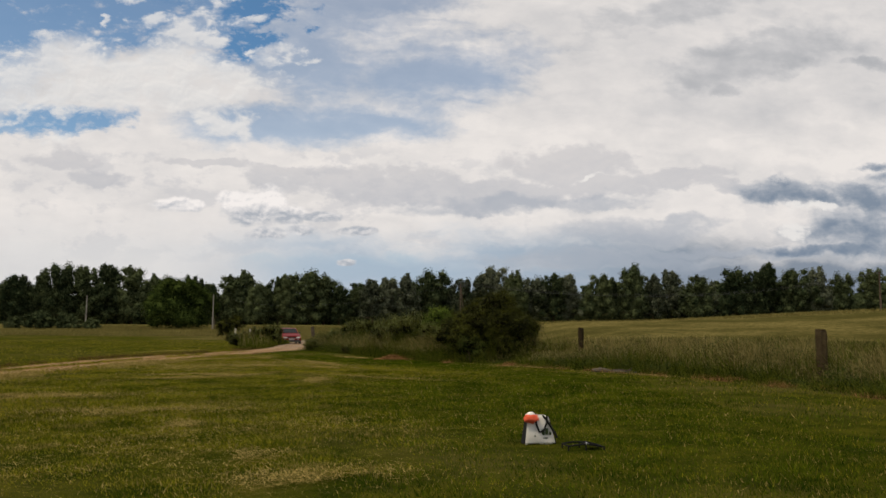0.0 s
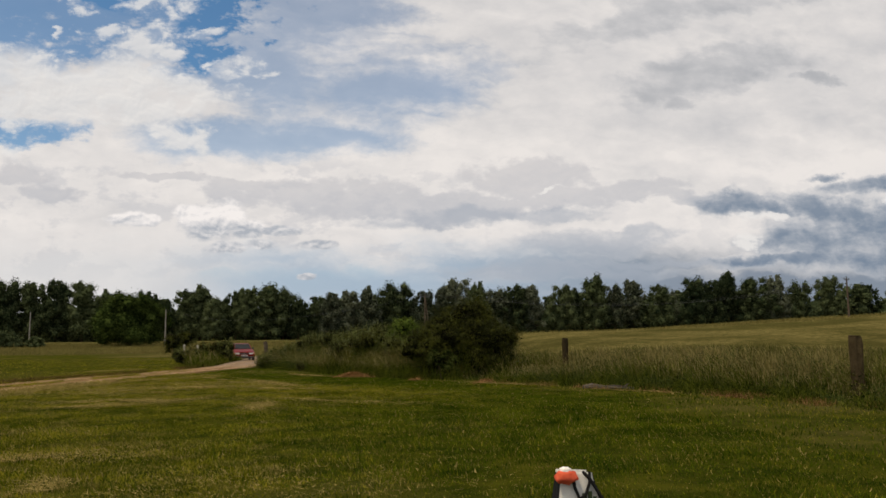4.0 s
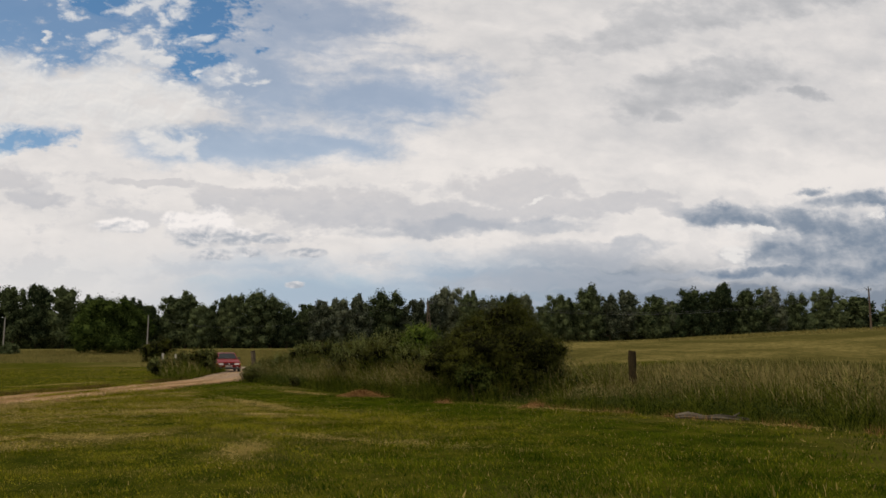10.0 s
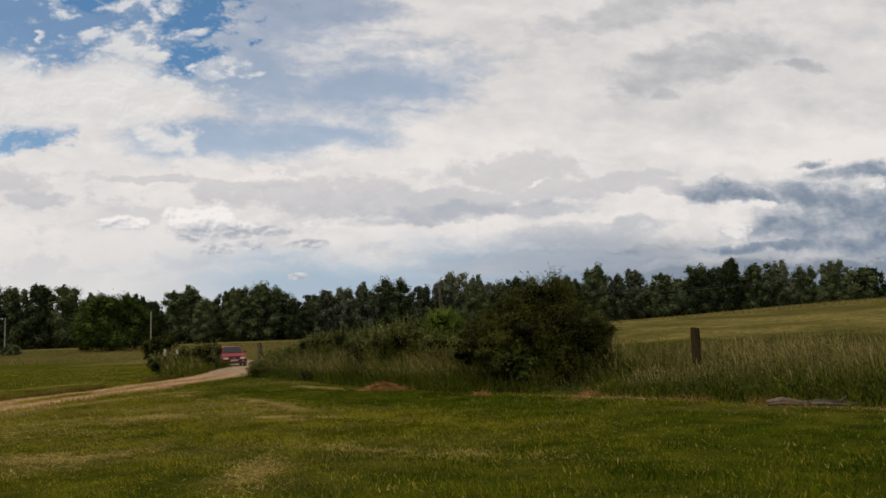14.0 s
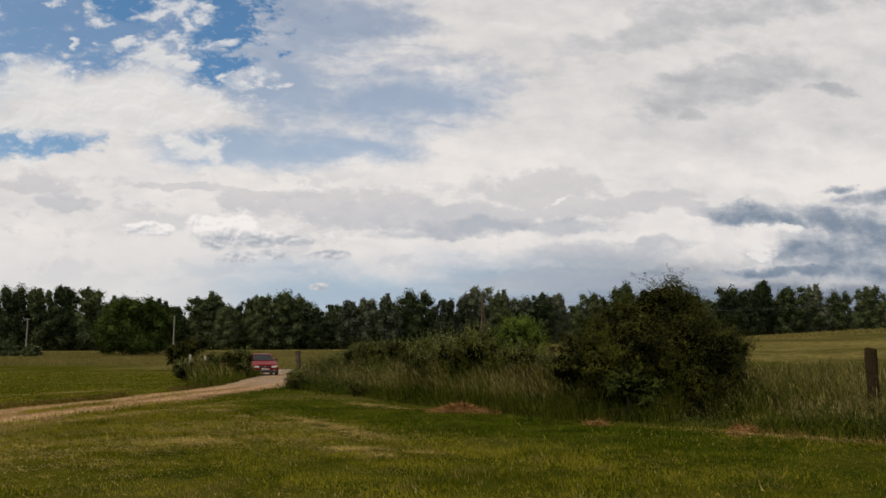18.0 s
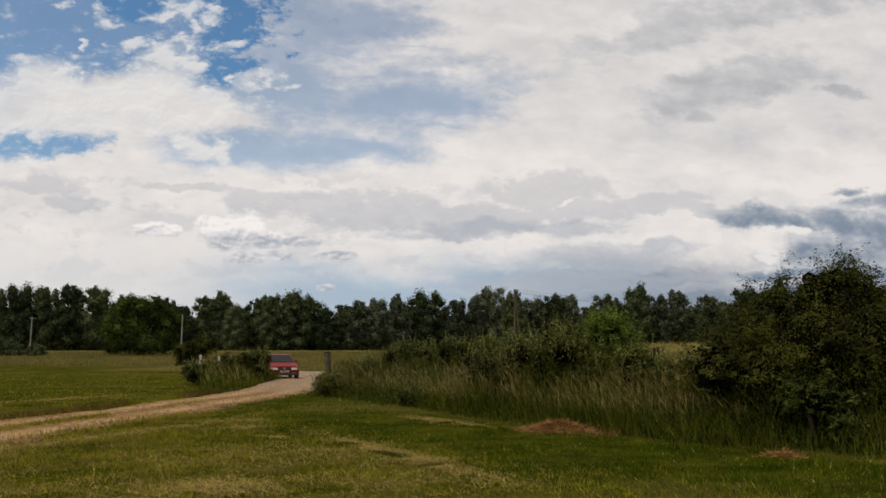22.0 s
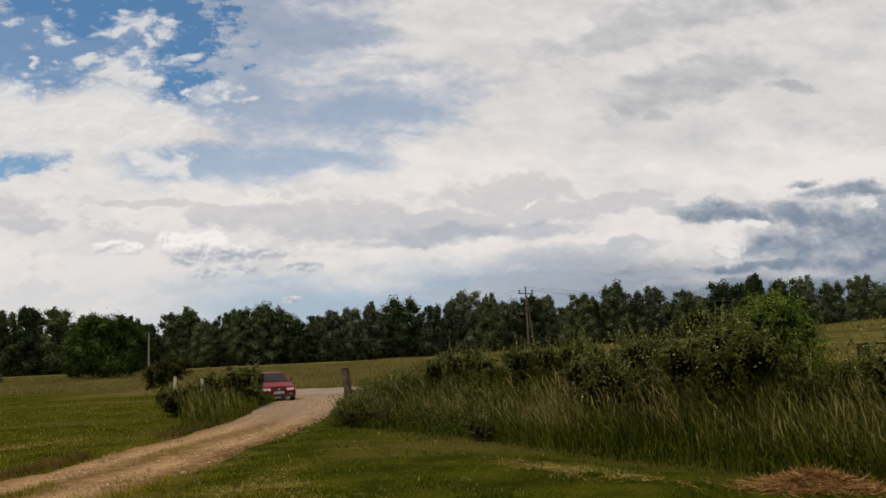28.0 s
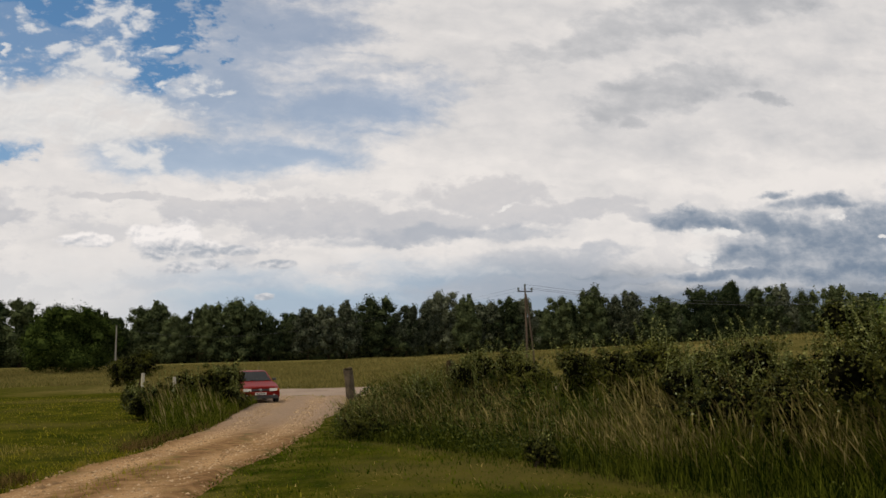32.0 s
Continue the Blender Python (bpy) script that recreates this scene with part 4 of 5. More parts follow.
def tree_parts(r, H, W, n, leaf, low=0.10, slim=1.0):
    """Meshes for a broad-leaved tree: a trunk with limbs and a crown of lobes, each covered with leaf clumps."""
    lobes = [(0, 0, 0.50 * H, 0.20 * W, 1.5), (0, 0, 0.26 * H, 0.24 * W, 1.0)]
    ph = r.uniform(0, 6.28, 3)
    peaks = [(r.uniform(0, 6.28), r.uniform(0.03, 0.26) * W, r.uniform(0.80, 1.0)) for _ in range(3)]
    for i in range(34):
        u = low + (0.84 - low) * ((i + r.uniform(0, 1)) / 34)
        t = i * 2.4 + r.uniform(-0.5, 0.5)
        reach = 0.5 * W * math.sin(math.pi * min(0.97, 0.16 + 0.86 * u ** 0.8)) ** 0.6 * (1 + 0.20 * math.cos(2 * t + ph[0]) + 0.16 * math.cos(3 * t + ph[1] + 4 * u))
        rad = W * r.uniform(0.085, 0.165) * (1.15 - 0.4 * u)
        out = max(0.0, reach - rad * 0.6) * r.uniform(0.55, 1.08)
        lobes.append((out * math.cos(t), out * math.sin(t), max(u * H, rad * 0.7), rad, r.uniform(0.65, 1.0) * slim))
    # the leaders that break the outline at the top
    for t, out, u in peaks:
        for k in range(3):
            rad = W * r.uniform(0.10, 0.15) * (1.15 - 0.2 * k)
            lobes.append((out * math.cos(t) + r.uniform(-0.04, 0.04) * W, out * math.sin(t) + r.uniform(-0.04, 0.04) * W, u * H * (0.74 + 0.085 * k), rad, r.uniform(0.75, 1.05) * slim))
    hi = max(l[2] + l[3] * l[4] for l in lobes)
    lobes = [(a, b, c * H / hi, d, e) for a, b, c, d, e in lobes]
    lob = np.array(lobes)
    # smaller clumps sit on the skin of every lobe
    m = 420
    idx = np.r_[np.arange(len(lob)), r.choice(len(lob), m - len(lob), p=lob[:, 3] ** 2 / (lob[:, 3] ** 2).sum())]
    d1 = unit(r.normal(0, 1, (m, 3)) + np.array([0, 0, 0.25]))
    sc = np.stack([np.ones(m), np.ones(m), lob[idx, 4]], 1)
    C = lob[idx, :3] + d1 * sc * lob[idx, 3:4] * r.uniform(0.6, 0.92, (m, 1))
    rad = lob[idx, 3:4] * r.uniform(0.30, 0.52, (m, 1))
    k = r.integers(0, m, n)
    d2 = unit(r.normal(0, 1, (n, 3)) + np.array([0, 0, 0.2]))
    P = C[k] + d2 * rad[k] * (r.uniform(0.5, 1.1, (n, 1)) + r.exponential(0.17, (n, 1)))
    D = d2 * 0.8 + d1[k] * 0.7
    half = n // 2
    Q, E = lobed_crown(r, lobes, half)
    P[:half], D[:half] = lob[0, :3] + (Q - lob[0, :3]) * 0.96, E
    k = P[:, 2] > 0.02 * H
    crown = soup("crown", np.concatenate([leaves(P[k], D[k] + np.array([0, 0, 0.25]), leaf, r, 0.8, 0.55), cores(r, lobes, 0.60)]), 4, M_tree)
    top = (r.uniform(-0.3, 0.3), r.uniform(-0.3, 0.3), 0.72 * H)
    bms = [tube([(0, 0, -0.3), (0.05, 0, 0.2 * H), (top[0] * 0.5, top[1] * 0.5, 0.45 * H), top], [0.035 * W, 0.026 * W, 0.018 * W, 0.006 * W], 7, 0.2)]
    for a, b, c, d, e in lobes[1:9]:
        z0 = max(0.15 * H, c * 0.62)
        bms.append(tube([(0, 0, z0), (a * 0.5, b * 0.5, (z0 + c) / 2 - 0.2), (a, b, c)], [0.011 * W, 0.008 * W, 0.003 * W], 5))
    bm = join(*bms)
    trunk = bpy.data.meshes.new("trunk")
    bm.to_mesh(trunk)
    bm.free()
    return finish(trunk, M_bark, True), crown


def plant(name, meshes, x, y, sx, sz, rz, label, category, group="", material=None, z=None):
    o = empty(name, x, y, z, rz)
    o.matrix_world = o.matrix_world @ Matrix.Diagonal((sx, sx, sz, 1))
    child("trunk", meshes[0], o)
    child("crown", meshes[1], o)
    return tagged(o, label, category, group)


rt = np.random.default_rng(21)
KINDS = [tree_parts(rt, 20.0, w, 9000, 0.52, th, sl) for w, th, sl in ((15, 0.10, 1.0), (16, 0.08, 1.1), (13, 0.12, 1.15), (19, 0.06, 0.95), (15, 0.10, 1.1), (16, 0.08, 1.1))]
DEEP = [tree_parts(rt, 20.0, w, 1800, 1.0, 0.08, 1.1) for w in (18, 20, 16)]
WILLOWS = []
for tr, cr in KINDS[:5]:
    c2 = cr.copy()
    c2.materials.clear()
    c2.materials.append(M_willow)
    WILLOWS.append((tr, c2))
# the wood's edge: east-west position and height of each tree
EDGE = [(-147, 16), (-140, 19), (-133, 22), (-125, 24), (-116, 23), (-108, 24), (-100, 23), (-92, 20.5), (-86, 19), (-75, 19.4), (-69, 16.4), (-62, 20), (-57, 22.2),
        (-51, 17), (-44, 20), (-39, 20.6), (-32, 21.8), (-26, 20.8), (-20, 17), (-13, 16), (-7, 19), (0, 19.7), (6, 21.4), (17, 23), (27, 19.8), (35, 21.5), (42, 24.7),
        (48, 23), (56, 20.8), (64, 21.8), (70, 22), (82, 21.8), (88.5, 21.0), (95, 25.7), (103, 21.8), (114, 24.6), (121, 21.5), (128, 19.8), (137, 24.9), (145, 24), (153, 27.6), (161, 24.7), (171, 26), (181, 23.3), (195, 25.5)]
for i, (x, top) in enumerate(EDGE):
    y = 300 + rt.uniform(-5, 7)
    silver = -10 < x < 140 and rt.random() < 0.6 or rt.random() < 0.15
    kind = (WILLOWS if silver else KINDS)[i % 5]
    base = float(land(x, y))
    sz = 1.06 * (top - base) / 20.0
    wide = -35 < x < -24
    if wide:
        kind = KINDS[3]
    plant("woodland_tree", kind, x, y, sz * (1.0 if wide else rt.uniform(0.74, 1.02)), sz, rt.uniform(0, 360),
          "tall silvery-green willow at the wood's edge" if silver else "tall dark green broad-leaved tree at the wood's edge", "tree", "trees of the far wood")
for i in range(64):
    x = -330 + i * 11 + rt.uniform(-4, 4)
    y = 322 + rt.uniform(-6, 14)
    if not -155 < x < 200:
        y -= 15
    top = (18.2 if -155 < x < 200 else 21) + rt.uniform(-1.8, 2.4) + 0.02 * max(0, x)
    sz = (top - float(land(x, y))) / 20.0
    plant("woodland_tree", DEEP[i % 3], x, y, sz * 1.1, sz, rt.uniform(0, 360), "dark green broad-leaved tree deep in the wood", "tree", "trees of the far wood")

# scrub along the foot of the wood, the shade there painted into its leaf colour
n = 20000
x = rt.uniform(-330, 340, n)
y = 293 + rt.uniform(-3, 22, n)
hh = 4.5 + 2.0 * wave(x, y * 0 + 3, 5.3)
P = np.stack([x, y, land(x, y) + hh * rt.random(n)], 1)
stuff("scrub", soup("scrub", leaves(P, np.tile([0, -0.6, 0.5], (n, 1)), 0.7, rt, 0.8), 4, M_scrub), "scrub at the foot of the wood, coloured dark for shade", "scrub")

# the dense inside of the wood, behind its edge
qx, qz = np.meshgrid(np.linspace(-340, 350, 231), np.linspace(0, 1, 12))
top = 12.5 + 2.2 * wave(qx, qx * 0.3, 4.7) + 1.2 * wave(qx, qx, 1.9)
wy = 312 + 7 * qz ** 2 + 1.6 * wave(qx, qz * 22, 2.3) + 1.0 * wave(qx * 1.7, qz * 40, 1.3)
stuff("wood_interior", sheet("wood_interior", qx, wy, land(qx, wy) + qz * top - 0.3, M_tree), "dark unbroken mass of foliage inside the wood", "woodland")

# the round lighter tree in the field near the pole
round_tree = tree_parts(np.random.default_rng(5), 10.6, 15.5, 26000, 0.30, 0.06, 0.95)
round_tree[1].materials.clear()
round_tree[1].materials.append(M_field)
plant("field_tree", round_tree, -42.5, 158, 1.0, 1.0, 40, "broad low-branched green tree standing in the field", "tree")
small = [tree_parts(np.random.default_rng(31 + i), 4.0, 6.5, 2600, 0.30, 0.06, 0.9) for i in range(2)]
for i, (x, y, k) in enumerate(((-66, 150, 0.90), (-61.5, 151, 0.80), (-57, 152, 0.55), (-70.5, 150, 0.62))):
    plant("shrub", small[i % 2], x, y, k, k, 70 * i, "low rounded shrub at the edge of the grass field", "shrub", "shrubs along the left field")


def bush(name, x, y, lobes, n, leaf, material, label, seed, stems=7, blossom=0, twigs=0, sprigs=0, clump=130):
    """A dense bush: several stems from the ground, twigs, and a leafy crown with ragged edges."""
    r = np.random.default_rng(seed)
    o = empty(name, x, y)
    order = sorted(lobes, key=lambda l: -l[3])
    for i in range(stems):
        a, b, c, d, e = order[i % len(order)]
        s = (0.15 * math.cos(i * 2.4) + a * 0.25, 0.15 * math.sin(i * 2.4) + b * 0.25)
        part("stem", tube([(*s, -0.1), (s[0] + (a - s[0]) * 0.45, s[1] + (b - s[1]) * 0.45, c * 0.55), (a, b, c + d * 0.4)], [0.045, 0.03, 0.008], 6, 0.3), M_bark, o, smooth=True)
    P, D = lobed_crown(r, lobes, n)
    # two leaves in three sit in clumps at the twig ends
    m = max(24, n // clump)
    C, E = lobed_crown(r, lobes, m)
    k = r.integers(0, m, n * 2 // 3)
    d2 = unit(r.normal(0, 1, (len(k), 3)) + np.array([0, 0, 0.45]))
    spread_out = r.uniform(0.10, 0.24, (m, 1)) * np.mean([l[3] for l in lobes]) * 1.35 * (clump / 130) ** 0.4
    P[:len(k)] = C[k] + d2 * spread_out[k] * (0.75 + r.exponential(0.16, (len(k), 1))) * np.array([1.15, 1.15, 0.75])
    D[:len(k)] = d2 * 0.9 + E[k] * 0.5
    # leafy shoots that arch out past the lobes
    m = n // 4
    sp, sd = lobed_crown(r, lobes, max(3, m // 32))
    k = r.integers(0, len(sp), m)
    way = unit(sd * 0.7 + np.array([0, 0, 0.75]) + r.normal(0, 0.3, sp.shape))
    far = r.random((m, 1)) ** 0.8
    reach = r.uniform(0.25, 1.0, (len(sp), 1)) * np.mean([l[3] for l in lobes]) * 0.95
    droop = np.concatenate([sd[:, :2], np.zeros((len(sp), 1))], 1) * 0.35 - np.array([0, 0, 0.25])
    P = np.concatenate([P, sp[k] + way[k] * far * reach[k] + droop[k] * far ** 2 * reach[k] + r.normal(0, 1, (m, 3)) * leaf * (1.15 - 0.75 * far)])
    D = np.concatenate([D, way[k]])
    # openings between the boughs, where the dark inside shows
    f = 2.4 / np.mean([l[3] for l in lobes])
    hole = np.sin(f * P[:, 0] + 1.3 * np.sin(0.7 * f * P[:, 2] + seed)) + np.sin(0.9 * f * P[:, 1] + 1.1 * np.sin(0.8 * f * P[:, 0])) + np.sin(1.25 * f * P[:, 2] + 1.2 * np.sin(0.6 * f * P[:, 1] + seed))
    q = (P[:, 2] > 0.03) & ((hole > -1.25) | (r.random(len(P)) < 0.3))
    # near-black leaf pieces inside: the crown's inner shade put into their colour
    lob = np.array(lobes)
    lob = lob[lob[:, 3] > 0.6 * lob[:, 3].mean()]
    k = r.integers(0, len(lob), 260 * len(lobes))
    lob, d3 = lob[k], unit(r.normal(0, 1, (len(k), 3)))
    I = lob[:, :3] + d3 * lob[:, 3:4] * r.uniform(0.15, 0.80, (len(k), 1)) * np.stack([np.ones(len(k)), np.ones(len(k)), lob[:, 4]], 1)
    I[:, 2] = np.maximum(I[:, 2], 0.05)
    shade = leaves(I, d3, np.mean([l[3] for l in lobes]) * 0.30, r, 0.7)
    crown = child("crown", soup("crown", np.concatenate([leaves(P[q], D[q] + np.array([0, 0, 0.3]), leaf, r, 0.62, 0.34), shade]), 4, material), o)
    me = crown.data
    me.materials.append(M_inner_shade)
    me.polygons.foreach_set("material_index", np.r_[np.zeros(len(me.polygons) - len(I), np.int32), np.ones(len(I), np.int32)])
    if twigs:
        zmax = max(lobes, key=lambda l: l[2] + l[3])
        for i in range(twigs):
            b0 = Vector((zmax[0] + r.uniform(-0.6, 0.6), zmax[1] + r.uniform(-0.4, 0.4), zmax[2] + zmax[3] * 0.75))
            part("twig", tube([b0, b0 + Vector((r.uniform(-0.1, 0.2), 0, 0.25)), b0 + Vector((r.uniform(-0.15, 0.35), 0, r.uniform(0.35, 0.6)))], [0.012, 0.008, 0.004], 5), M_bark, o)
    if sprigs:
        Q, E = lobed_crown(r, lobes, sprigs * 5)
        q = np.argsort(-(Q[:, 2] + r.uniform(0, 1.3, len(Q))))[:sprigs]
        Q, E = Q[q], E[q]
        L = r.uniform(0.14, 0.52, (sprigs, 1))
        way = unit(np.array([0, 0, 1.0]) + E * 0.25 + r.normal(0, 0.22, E.shape))
        k = np.repeat(np.arange(sprigs), 13)
        far = np.tile(np.linspace(0.1, 1.0, 13), sprigs)[:, None]
        P = Q[k] + way[k] * far * L[k] + r.normal(0, 1, (len(k), 3)) * leaf * (0.75 - 0.45 * far)
        side = unit(np.cross(way, r.normal(0, 1, way.shape))) * 0.006
        stalk = np.stack([Q - side, Q + side, Q + way * L + side * 0.3, Q + way * L - side * 0.3], 1)
        child("young_growth", soup("young_growth", np.concatenate([leaves(P, np.array([0, 0, 0.8]) + 0 * P, leaf * 1.05, r, 0.6, 0.7), stalk]), 4, M_sprig), o, "lighter upright leafy shoots")["kind"] = "stuff"
    if blossom:
        P, D = lobed_crown(r, lobes, blossom)
        q = P[:, 2] > 0.4
        child("blossom", soup("blossom", leaves(P[q] + D[q] * 0.06, D[q] + np.array([0, 0, 0.6]), leaf * 0.8, r, 0.8), 4, M_flower), o, "pale heads among the leaves")
    return o


def heap(r, n, ax, ay, h, rad):
    """Lobes heaped within an ellipse ax x ay, up to h high."""
    out = []
    for i in range(n):
        t, q = r.uniform(0, 6.28), math.sqrt(r.random()) * 0.85
        rr = rad * r.uniform(0.75, 1.25)
        out.append((ax * q * math.cos(t), ay * q * math.sin(t), max(rr * 0.5, (h - rr) * (1 - 0.4 * q * q) * r.uniform(0.55, 1.0)), rr, r.uniform(0.8, 1.1)))
    return out


rb = np.random.default_rng(77)
big = [(0, 0, 2.2, 0.85, 0.95), (0.7, -0.2, 1.9, 0.7, 0.9), (-0.85, 0.1, 1.9, 0.8, 0.9), (1.25, -0.3, 1.45, 0.7, 0.8), (-1.5, -0.1, 1.4, 0.75, 0.9), (0.2, -0.9, 1.6, 0.85, 0.8),
       (-0.8, -0.9, 1.55, 0.75, 0.8), (0.85, -0.8, 1.45, 0.65, 0.8), (0.4, 0.7, 1.9, 0.85, 0.9), (-0.6, 0.8, 1.5, 0.9, 0.9), (1.3, 0.4, 0.9, 0.7, 0.9), (0.42, 0.1, 2.62, 0.42, 1.0), (0.5, 0.0, 2.98, 0.22, 0.9), (1.72, -0.1, 1.5, 0.5, 0.7),
       (-1.85, -0.1, 1.3, 0.7, 0.8), (-1.5, -0.7, 1.0, 0.65, 0.9), (-1.2, 0.1, 1.85, 0.5, 0.9), (-0.1, 0, 2.5, 0.45, 0.9), (0.2, -1.0, 0.7, 0.7, 0.9), (-0.8, -0.95, 0.65, 0.7, 0.9), (0.95, -0.8, 0.65, 0.65, 0.9), (1.45, -0.4, 0.8, 0.55, 0.9), (-1.4, -0.9, 0.55, 0.6, 0.9),
       (-1.5, -0.3, 0.5, 0.6, 0.9), (0.6, -0.1, 2.35, 0.45, 0.9), (-2.2, -0.3, 1.05, 0.5, 0.8)]
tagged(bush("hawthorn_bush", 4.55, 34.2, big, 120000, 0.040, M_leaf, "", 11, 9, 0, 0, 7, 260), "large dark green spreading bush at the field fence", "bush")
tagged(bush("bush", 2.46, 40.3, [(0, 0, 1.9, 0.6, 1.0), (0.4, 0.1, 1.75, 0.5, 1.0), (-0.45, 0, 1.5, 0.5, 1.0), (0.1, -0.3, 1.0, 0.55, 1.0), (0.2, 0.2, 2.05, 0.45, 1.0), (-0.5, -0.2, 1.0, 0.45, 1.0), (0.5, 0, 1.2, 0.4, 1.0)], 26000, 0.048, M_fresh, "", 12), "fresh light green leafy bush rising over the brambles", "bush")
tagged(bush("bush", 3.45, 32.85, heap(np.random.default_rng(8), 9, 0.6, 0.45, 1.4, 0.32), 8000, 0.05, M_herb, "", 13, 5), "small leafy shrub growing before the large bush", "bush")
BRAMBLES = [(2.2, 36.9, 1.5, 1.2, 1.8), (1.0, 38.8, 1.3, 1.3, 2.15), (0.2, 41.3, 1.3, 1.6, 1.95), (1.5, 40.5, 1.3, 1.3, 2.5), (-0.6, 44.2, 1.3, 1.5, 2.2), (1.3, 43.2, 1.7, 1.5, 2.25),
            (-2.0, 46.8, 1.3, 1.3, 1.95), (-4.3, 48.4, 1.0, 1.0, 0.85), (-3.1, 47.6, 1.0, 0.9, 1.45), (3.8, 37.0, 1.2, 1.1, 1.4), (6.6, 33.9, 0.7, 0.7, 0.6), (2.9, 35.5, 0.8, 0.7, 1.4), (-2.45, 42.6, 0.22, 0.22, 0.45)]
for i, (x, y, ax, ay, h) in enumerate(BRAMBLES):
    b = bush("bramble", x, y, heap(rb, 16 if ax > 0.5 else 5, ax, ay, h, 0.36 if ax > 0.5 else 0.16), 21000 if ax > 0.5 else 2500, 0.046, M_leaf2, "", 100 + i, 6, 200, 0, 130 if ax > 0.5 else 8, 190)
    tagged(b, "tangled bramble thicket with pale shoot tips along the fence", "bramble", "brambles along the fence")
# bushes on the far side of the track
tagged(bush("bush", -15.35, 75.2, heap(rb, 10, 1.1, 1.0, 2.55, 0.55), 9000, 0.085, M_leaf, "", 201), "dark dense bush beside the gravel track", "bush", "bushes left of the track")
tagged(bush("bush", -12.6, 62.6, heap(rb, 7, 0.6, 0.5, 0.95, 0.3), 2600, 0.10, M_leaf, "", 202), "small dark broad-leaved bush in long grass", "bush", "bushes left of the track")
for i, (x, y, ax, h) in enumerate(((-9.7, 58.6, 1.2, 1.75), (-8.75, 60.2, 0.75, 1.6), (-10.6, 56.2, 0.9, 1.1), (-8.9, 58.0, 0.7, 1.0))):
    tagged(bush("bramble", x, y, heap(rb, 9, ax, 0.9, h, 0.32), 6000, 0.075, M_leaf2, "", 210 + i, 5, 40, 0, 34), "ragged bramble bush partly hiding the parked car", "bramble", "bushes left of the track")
x, y = rng.uniform(-14.5, -7.6, 30000), rng.uniform(47, 62, 30000)
t2, _ = line_side(TRACK, x, y)
dd = -t2
k = (dd > 1.45) & (dd < 1.6 + 2.2 * sstep(47, 57, y) + 0.4 * wave(x, y, 1.0))
x, y, dd = x[k], y[k], dd[k]
h = 0.72 * np.clip(0.25 + 0.6 * (dd - 1.3), 0, 1) * rng.uniform(0.5, 1.25, len(x)) * sstep(47, 56, y) + 0.06
stuff("verge_grass", soup("verge_grass", blades(rooted(x, y), h, rng.uniform(0.012, 0.025, len(x)), h * rng.uniform(0.2, 0.7, len(x)), rng, 2), 4, M_tall), "rank grass round the bushes beside the track", "tall grass")
k = (rng.random(len(x)) < 0.05) & (h > 0.3)
x, y, h = x[k], y[k], h[k] * 1.25 + 0.1
P = rooted(x, y)
top = P + np.stack([-0.25 * h, 0.1 * h * rng.normal(0, 1, len(x)), h], 1)
mid = P * 0.3 + top * 0.7 + np.array([0.03, 0, 0])
f3 = np.array([0.9, 0.4, 0])
stuff("ripe_grass", soup("ripe_grass", np.concatenate([np.stack([P + f3 * 0.002, P - f3 * 0.002, mid - f3 * 0.004, mid + f3 * 0.004], 1), np.stack([mid + f3 * 0.010, mid - f3 * 0.010, top - f3 * 0.003, top + f3 * 0.003], 1)]), 4, M_stem), "straw-coloured grass stems beside the gravel track", "tall grass")


# ---------- fence posts, stakes and the log ----------
def post(x, y, h, rad, lean=(0.0, 0.0), material=None, label="", group="fence posts", cut=0.03, z0=None):
    """A weathered round post: cracked shaft and a rough sawn top."""
    o = empty("fence_post", x, y, z0, rz=37 * x)
    lx, ly = lean
    ks = (0, 0.12, 0.3, 0.5, 0.7, 0.88, 1.0)
    bm = tube([(lx * k, ly * k, -0.25 + (h + 0.25) * k) for k in ks], [rad * f for f in (1.06, 1.03, 1.0, 0.98, 0.97, 0.96, 0.95)], 14, 0.25)
    for v in bm.verts:
        a = math.atan2(v.co.y - ly * 0.5, v.co.x - lx * 0.5)
        for c in (0.7, 2.9, 4.6):
            gap = abs((a - c + math.pi) % (2 * math.pi) - math.pi)
            if gap < 0.25:
                v.co.x, v.co.y = lx * 0.5 + (v.co.x - lx * 0.5) * 0.82, ly * 0.5 + (v.co.y - ly * 0.5) * 0.82
        if v.co.z > h - 0.02:
            v.co.z += cut * math.cos(a * 1.0 + x)
    part("shaft", bm, material or M_wood, o)
    part("top", tube([(lx, ly, h - 0.015), (lx, ly, h + 0.012)], [rad * 0.86, rad * 0.8], 12, 0.2), M_pale if material is M_pale else M_wood, o, "rough sawn end grain")
    return tagged(o, label, "post", group)


post(12.15, 21.08, 1.52, 0.155, (0.02, 0.0), None, "thick dark weathered wooden post wrapped in ivy and grass")
post(7.76, 31.22, 1.50, 0.115, (0.0, 0.02), None, "weathered wooden fence post standing in tall grass")
post(3.18, 38.85, 1.55, 0.10, (0, 0), None, "weathered wooden fence post among the brambles")
post(-4.86, 50.07, 1.50, 0.12, (0.16, 0.05), M_grey, "leaning grey wooden gate post beside the track")
post(-2.75, 48.7, 1.62, 0.075, (0.0, 0.0), None, "old wooden post half hidden by brambles")
post(-10.15, 57.1, 1.2, 0.05, (-0.1, 0.0), M_pale, "pale peeled stake leaning in the bushes", "stakes left of the track")
post(-14.4, 72.9, 1.15, 0.085, (0.0, 0.0), M_pale, "short whitish post beside the field", "stakes left of the track")
